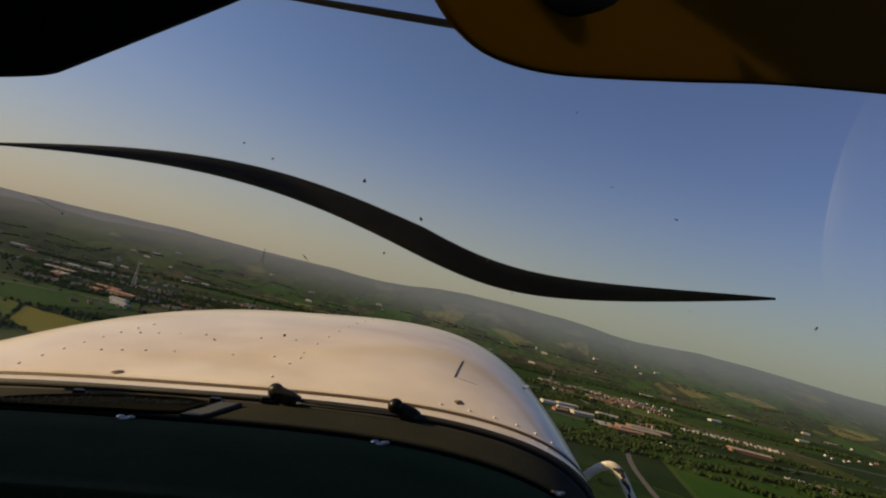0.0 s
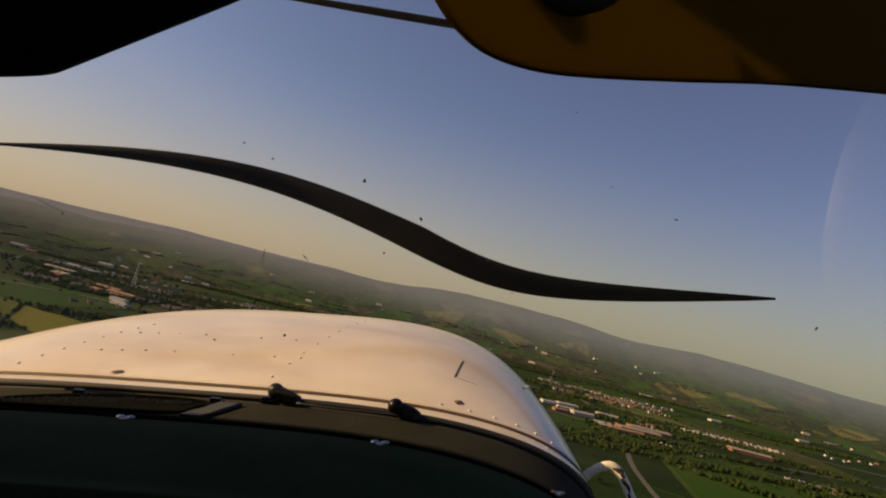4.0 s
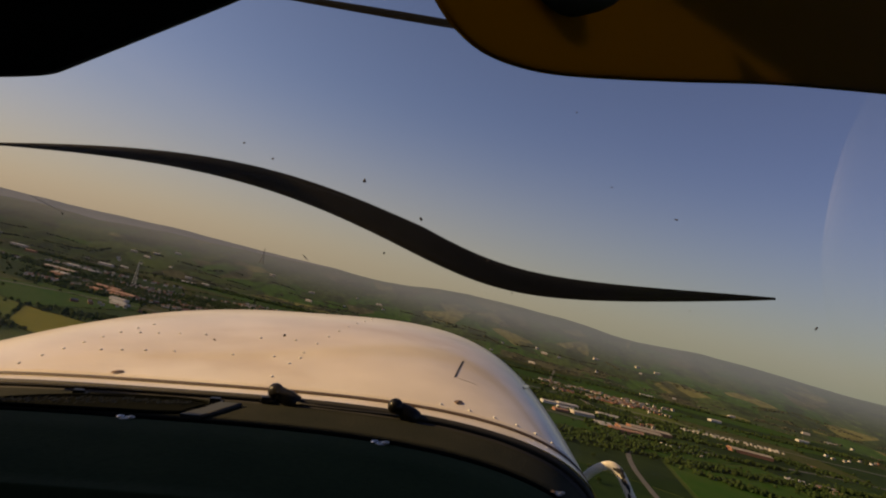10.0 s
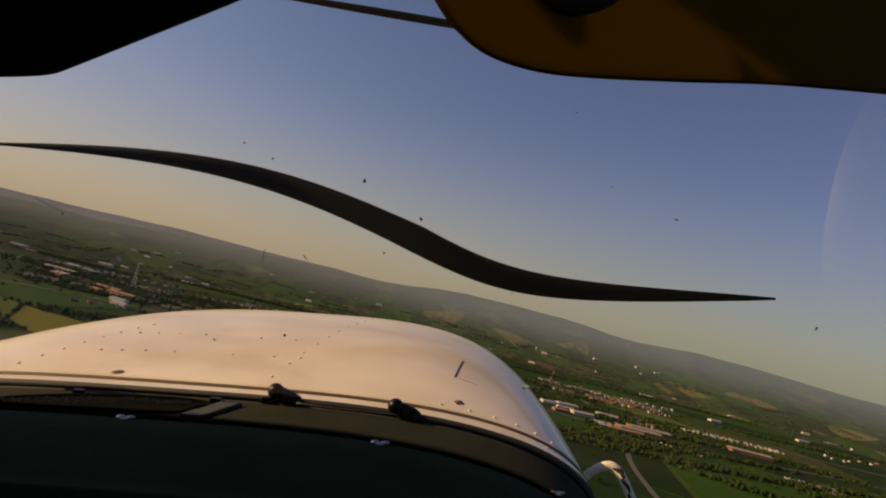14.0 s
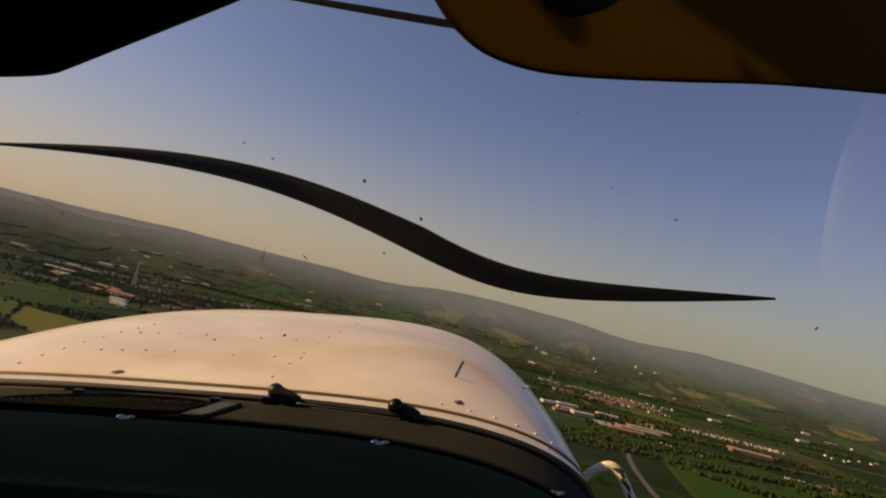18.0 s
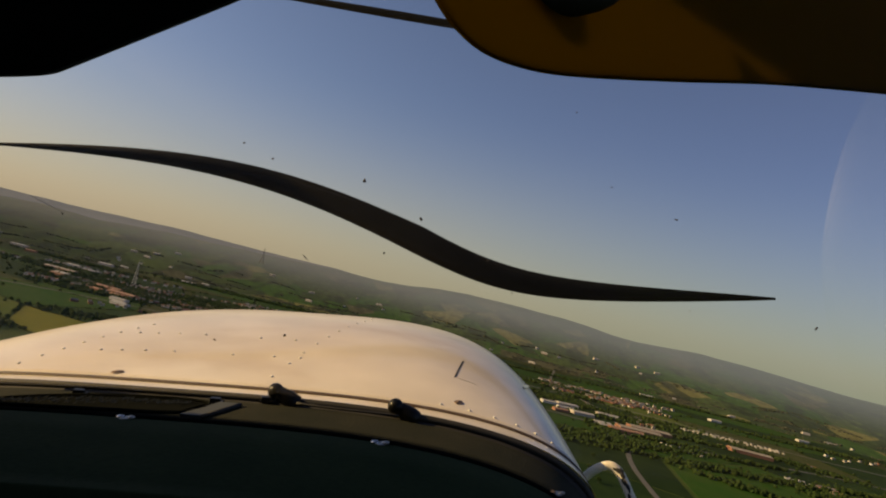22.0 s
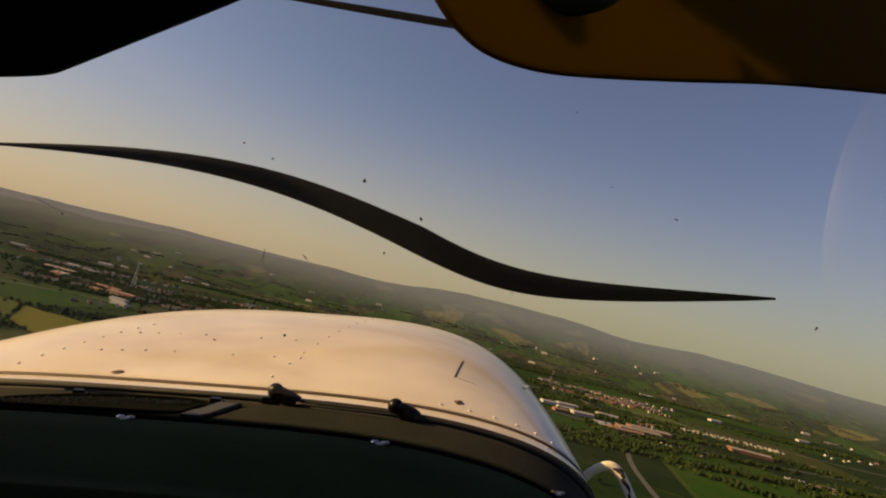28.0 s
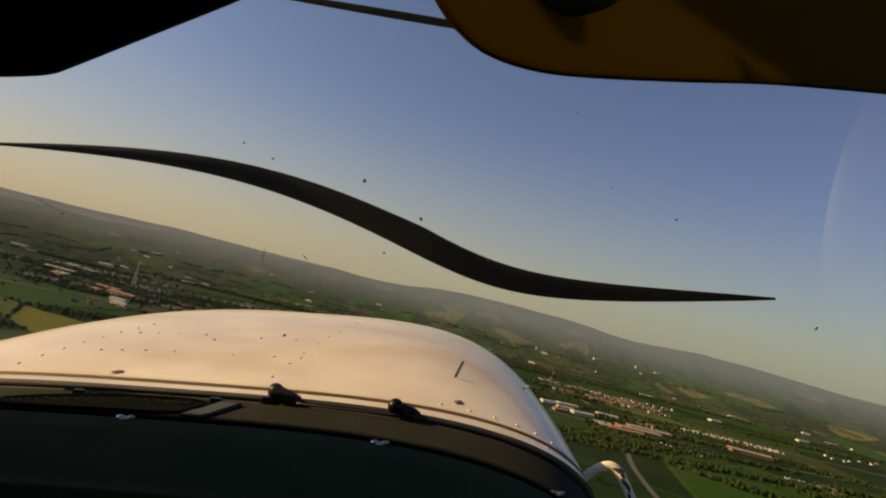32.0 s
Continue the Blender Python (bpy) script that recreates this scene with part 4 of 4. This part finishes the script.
works = [house("factory", 120, 44, 9, 2.6, WALLS[1], ROOFS[4], "large works with a long buff ribbed roof", "factory", "large works", False, False),
         house("factory", 92, 38, 9, 2.4, WALLS[1], ROOFS[3], "brick works under rust-coloured sheet roofs", "factory", "large works", False, False)]
place(works, [(640, 1780, 4), (585, 1715, 6), (690, 1840, 2), (1010, 1890, -4), (-1010, 2080, -12), (-930, 2010, -12), (-1300, 2300, -8)])

# slender pale lattice mast beside the town
PALE_STEEL = material("pale_galvanised_steel", (0.50, 0.50, 0.46), scale=0.2, fine=2, rough=0.6)
relay = tagged(new("lattice_mast"), "slender pale steel lattice mast tapering to a point", "mast")
relay.matrix_basis = pose(-1080, 2390, 0, 0, 0, 20)
LEVELS = [0, 12, 24, 36, 47, 57, 66, 74, 81, 87, 92]


def mast_half(z):
    """Half the mast's width at a height: splayed feet, then a straight taper."""
    return 0.6 + 6.0 * (1 - z / 92) + 2.4 * math.exp(-z / 7)


for sx, sy in ((-1, -1), (1, -1), (1, 1), (-1, 1)):
    bm = bmesh.new()
    tube(bm, [(sx * mast_half(z), sy * mast_half(z), z - (0.5 if z == 0 else 0)) for z in LEVELS], 0.75, 5)
    part("leg", bm, PALE_STEEL, relay)
    bm = bmesh.new()
    box(bm, (3.4, 3.4, 2.0), (sx * mast_half(0), sy * mast_half(0), 0.2), bevel=0.2)
    part("footing", bm, STONE, relay, "pale concrete footing")
for z0, z1 in zip(LEVELS, LEVELS[1:]):
    for sx, sy, tx, ty in ((-1, -1, 1, -1), (1, -1, 1, 1), (1, 1, -1, 1), (-1, 1, -1, -1)):
        a_, b_ = mast_half(z0), mast_half(z1)
        bm = bmesh.new()
        tube(bm, [(sx * a_, sy * a_, z0), (tx * b_, ty * b_, z1)], 0.42, 4)
        tube(bm, [(tx * a_, ty * a_, z0), (sx * b_, sy * b_, z1)], 0.42, 4)
        tube(bm, [(sx * b_, sy * b_, z1), (tx * b_, ty * b_, z1)], 0.35, 4)
        part("cross_brace", bm, PALE_STEEL, relay)
bm = bmesh.new()
tube(bm, [(0, 0, 86), (0, 0, 99)], [0.6, 0.25], 6)
part("aerial", bm, PALE_STEEL, relay)

# far lattice tower by the coast
mast = tagged(new("lattice_tower"), "tall dark tapering lattice tower far off by the sea", "tower")
mast.matrix_basis = pose(-1130, 4200, 155) @ Matrix.Diagonal((0.85, 0.85, 0.85, 1))
STEELWORK = material("weathered_steelwork", (0.14, 0.12, 0.11), scale=0.2, fine=2, rough=0.7)
for sx in (-1, 1):
    for sy in (-1, 1):
        bm = bmesh.new()
        tube(bm, [(sx * w_, sy * w_, z) for w_, z in ((15, -0.5), (9, 25), (6, 55), (3.5, 90), (1.5, 118))], [1.6, 1.3, 1.0, 0.8, 0.5], 6)
        part("leg", bm, STEELWORK, mast)
for w_, z in ((9.3, 25), (6, 55), (3.7, 88), (2.2, 110)):
    bm = bmesh.new()
    box(bm, (2 * w_ + 2, 2 * w_ + 2, 1.6), (0, 0, z), bevel=0.2)
    part("platform", bm, STEELWORK, mast)
bm = bmesh.new()
tube(bm, [(0, 0, 110), (0, 0, 136)], [1.2, 0.3], 6)
part("flagpole", bm, STEELWORK, mast)

# country too far to tell apart, rising into hills on the skyline, its haze painted in
PAINTED_HAZE = bpy.data.materials.new("distance_with_painted_haze")
PAINTED_HAZE.use_nodes = True
nt = PAINTED_HAZE.node_tree
hz, hk = nt.nodes, nt.links
pb = hz["Principled BSDF"]
pb.inputs["Roughness"].default_value, pb.inputs["Specular IOR Level"].default_value = 1.0, 0.0
geo = hz.new("ShaderNodeTexCoord")
sep = hz.new("ShaderNodeSeparateXYZ")
hk.new(geo.outputs["Object"], sep.inputs[0])


def far_noise(node, scale, squash, **values):
    """A texture over the far country, in plan, squashed along the line of sight."""
    m, n = hz.new("ShaderNodeMapping"), hz.new(node)
    m.inputs["Scale"].default_value, m.inputs["Rotation"].default_value = (1, squash, 0), (0, 0, 0.25)
    n.inputs["Scale"].default_value = scale
    for key, value in values.items():
        n.inputs[key].default_value = value
    hk.new(geo.outputs["Object"], m.inputs["Vector"])
    hk.new(m.outputs["Vector"], n.inputs["Vector"])
    return n


def far_range(value, lo, hi, to_lo, to_hi, how="LINEAR"):
    n = hz.new("ShaderNodeMapRange")
    n.interpolation_type = how
    for key, v in (("From Min", lo), ("From Max", hi), ("To Min", to_lo), ("To Max", to_hi)):
        n.inputs[key].default_value = v
    hk.new(value, n.inputs["Value"])
    return n.outputs["Result"]


def far_mix(fac, a, b, blend_type="MIX"):
    n = hz.new("ShaderNodeMix")
    n.data_type, n.blend_type = "RGBA", blend_type
    for key, v in (("Factor", fac), ("A", a), ("B", b)):
        if isinstance(v, (tuple, float)):
            n.inputs[key].default_value = v
        else:
            hk.new(v, n.inputs[key])
    return n.outputs["Result"]


parcels = far_noise("ShaderNodeTexVoronoi", 0.0052, 0.75, Randomness=0.9)
pick = hz.new("ShaderNodeSeparateColor")
hk.new(parcels.outputs["Color"], pick.inputs[0])
fields = hz.new("ShaderNodeValToRGB")
fields.color_ramp.interpolation = "CONSTANT"
fields.color_ramp.elements[0].color = (0.030, 0.048, 0.016, 1)
fields.color_ramp.elements[1].position, fields.color_ramp.elements[1].color = 0.88, (0.115, 0.115, 0.040, 1)
for at_, colour in ((0.22, (0.044, 0.068, 0.020, 1)), (0.44, (0.030, 0.068, 0.012, 1)), (0.66, (0.062, 0.062, 0.032, 1)), (0.76, (0.038, 0.058, 0.018, 1))):
    fields.color_ramp.elements.new(at_).color = colour
hk.new(pick.outputs[0], fields.inputs["Fac"])
woods = far_range(far_noise("ShaderNodeTexNoise", 0.0065, 0.55, Detail=7.0, Roughness=0.62).outputs["Fac"], 0.50, 0.60, 0.0, 0.85)
land = far_mix(woods, fields.outputs["Color"], (0.018, 0.026, 0.014, 1))
grain = far_range(far_noise("ShaderNodeTexNoise", 0.03, 0.6, Detail=4.0).outputs["Fac"], 0.3, 0.7, 0.65, 1.3)
land = far_mix(1.0, land, grain, "MULTIPLY")
# painted haze: with height the land gives way to a glowing tint
painted_mist = far_range(sep.outputs["Z"], 20.0, 250.0, 0.08, 0.88, "SMOOTHSTEP")
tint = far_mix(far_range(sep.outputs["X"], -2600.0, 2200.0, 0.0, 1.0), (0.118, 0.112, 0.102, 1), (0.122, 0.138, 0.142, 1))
hk.new(far_mix(painted_mist, land, (0.01, 0.01, 0.01, 1)), pb.inputs["Base Color"])
hk.new(far_mix(painted_mist, (0.0, 0.0, 0.0, 1), tint), pb.inputs["Emission Color"])
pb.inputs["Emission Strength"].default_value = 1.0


def skyline(q):
    """Height of the far hills by bearing (radians right of ahead)."""
    hills = 62 * math.exp(-((q - 0.12) / 0.15) ** 4) + 38 * math.exp(-((q - 0.42) / 0.10) ** 2) + 14 * math.exp(-((q + 0.35) / 0.2) ** 2)
    return 228 + hills + 7 * noise.noise((q * 9, 3.1, 0)) + 4 * noise.noise((q * 31, 1.7, 0)) + 1.5 * noise.noise((q * 90, 5.0, 0))


def far_height(x, y):
    r, q = math.hypot(x, y), math.atan2(x, y)
    t = max(0.0, min(1.0, (r - 3400) / 1400))
    return skyline(q) * t ** 1.15 + 14 * noise.noise((x * 0.004, y * 0.004, 0)) * min(1, 6 * t) * min(1, 6 * (1 - t)) - 1.0


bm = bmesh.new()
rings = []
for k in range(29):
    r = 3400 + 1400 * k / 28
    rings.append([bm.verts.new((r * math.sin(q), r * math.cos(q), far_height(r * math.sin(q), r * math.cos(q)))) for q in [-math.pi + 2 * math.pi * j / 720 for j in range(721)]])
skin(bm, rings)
tagged(part("backdrop", bm, PAINTED_HAZE, smooth=True), "distant farmland rising to low hills, haze painted in", "backdrop", kind="structure")

# the sea beyond the coast, grey and smooth, with a painted haze glow
SEA = material("grey_sea_haze_glow", (0.075, 0.085, 0.092), (0.100, 0.105, 0.108), 0.004, 0.9, fine=0.02, spec=0.02)
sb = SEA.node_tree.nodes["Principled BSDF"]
# emission imitates the pale haze over the water
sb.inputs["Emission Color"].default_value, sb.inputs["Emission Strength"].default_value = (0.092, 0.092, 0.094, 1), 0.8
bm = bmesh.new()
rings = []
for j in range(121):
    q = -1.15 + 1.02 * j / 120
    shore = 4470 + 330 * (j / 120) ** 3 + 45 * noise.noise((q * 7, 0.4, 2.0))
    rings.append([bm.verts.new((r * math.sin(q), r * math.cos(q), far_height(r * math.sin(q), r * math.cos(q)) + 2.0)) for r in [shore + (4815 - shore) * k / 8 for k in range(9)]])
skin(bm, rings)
tagged(part("water", bm, SEA, smooth=True), "smooth grey sea beyond the coast, haze glow painted in", "sea", kind="structure")

# belts of trees and farms on the far slopes
# leaf colour is greyed and lightened to imitate haze
FAR_TREES = material("haze_lightened_leaves", (0.052, 0.060, 0.042), (0.070, 0.076, 0.056), 0.01, 1.0, fine=0.2, spec=0.0)
verts, faces = [], []
for belt in range(190):
    r0, q0 = 3400 + 520 * land_rng.random() ** 1.5, land_rng.uniform(-0.75, 0.75)
    lean, n = land_rng.gauss(0, 0.35), land_rng.randrange(3, 15)
    for k in range(n):
        u = (k - n / 2) * 13
        x = r0 * math.sin(q0) + u * math.cos(q0 + lean) + land_rng.uniform(-5, 5)
        y = r0 * math.cos(q0) - u * math.sin(q0 + lean) + land_rng.uniform(-5, 5)
        if 3380 < math.hypot(x, y) < 4700:
            clump(verts, faces, (x, y, far_height(x, y) - 2), land_rng.uniform(5, 9), land_rng.uniform(6, 11), land_rng)
stuff("far_woods", verts, faces, FAR_TREES, "distant tree belts on the slopes, lightened as if by haze", "trees")

farms = [house("farmhouse", 16, 9, 5.5, 3, WALLS[2], ROOFS[0], "distant white farmhouse on a hazy slope", "house", "far farms", False, False),
         house("barn", 34, 16, 7, 3, WALLS[0], ROOFS[2], "distant pale barn on a hazy slope", "barn", "far farms", False, False)]
for k in range(44):
    r0, q0 = 3420 + 650 * land_rng.random() ** 1.5, land_rng.uniform(-0.72, 0.72)
    x, y = r0 * math.sin(q0), r0 * math.cos(q0)
    m = pose(x, y, far_height(x, y) - 0.5, 0, 0, land_rng.uniform(-30, 30))
    if k < 2:
        farms[k].matrix_basis = m
    else:
        copy_thing(farms[k % 2], m)
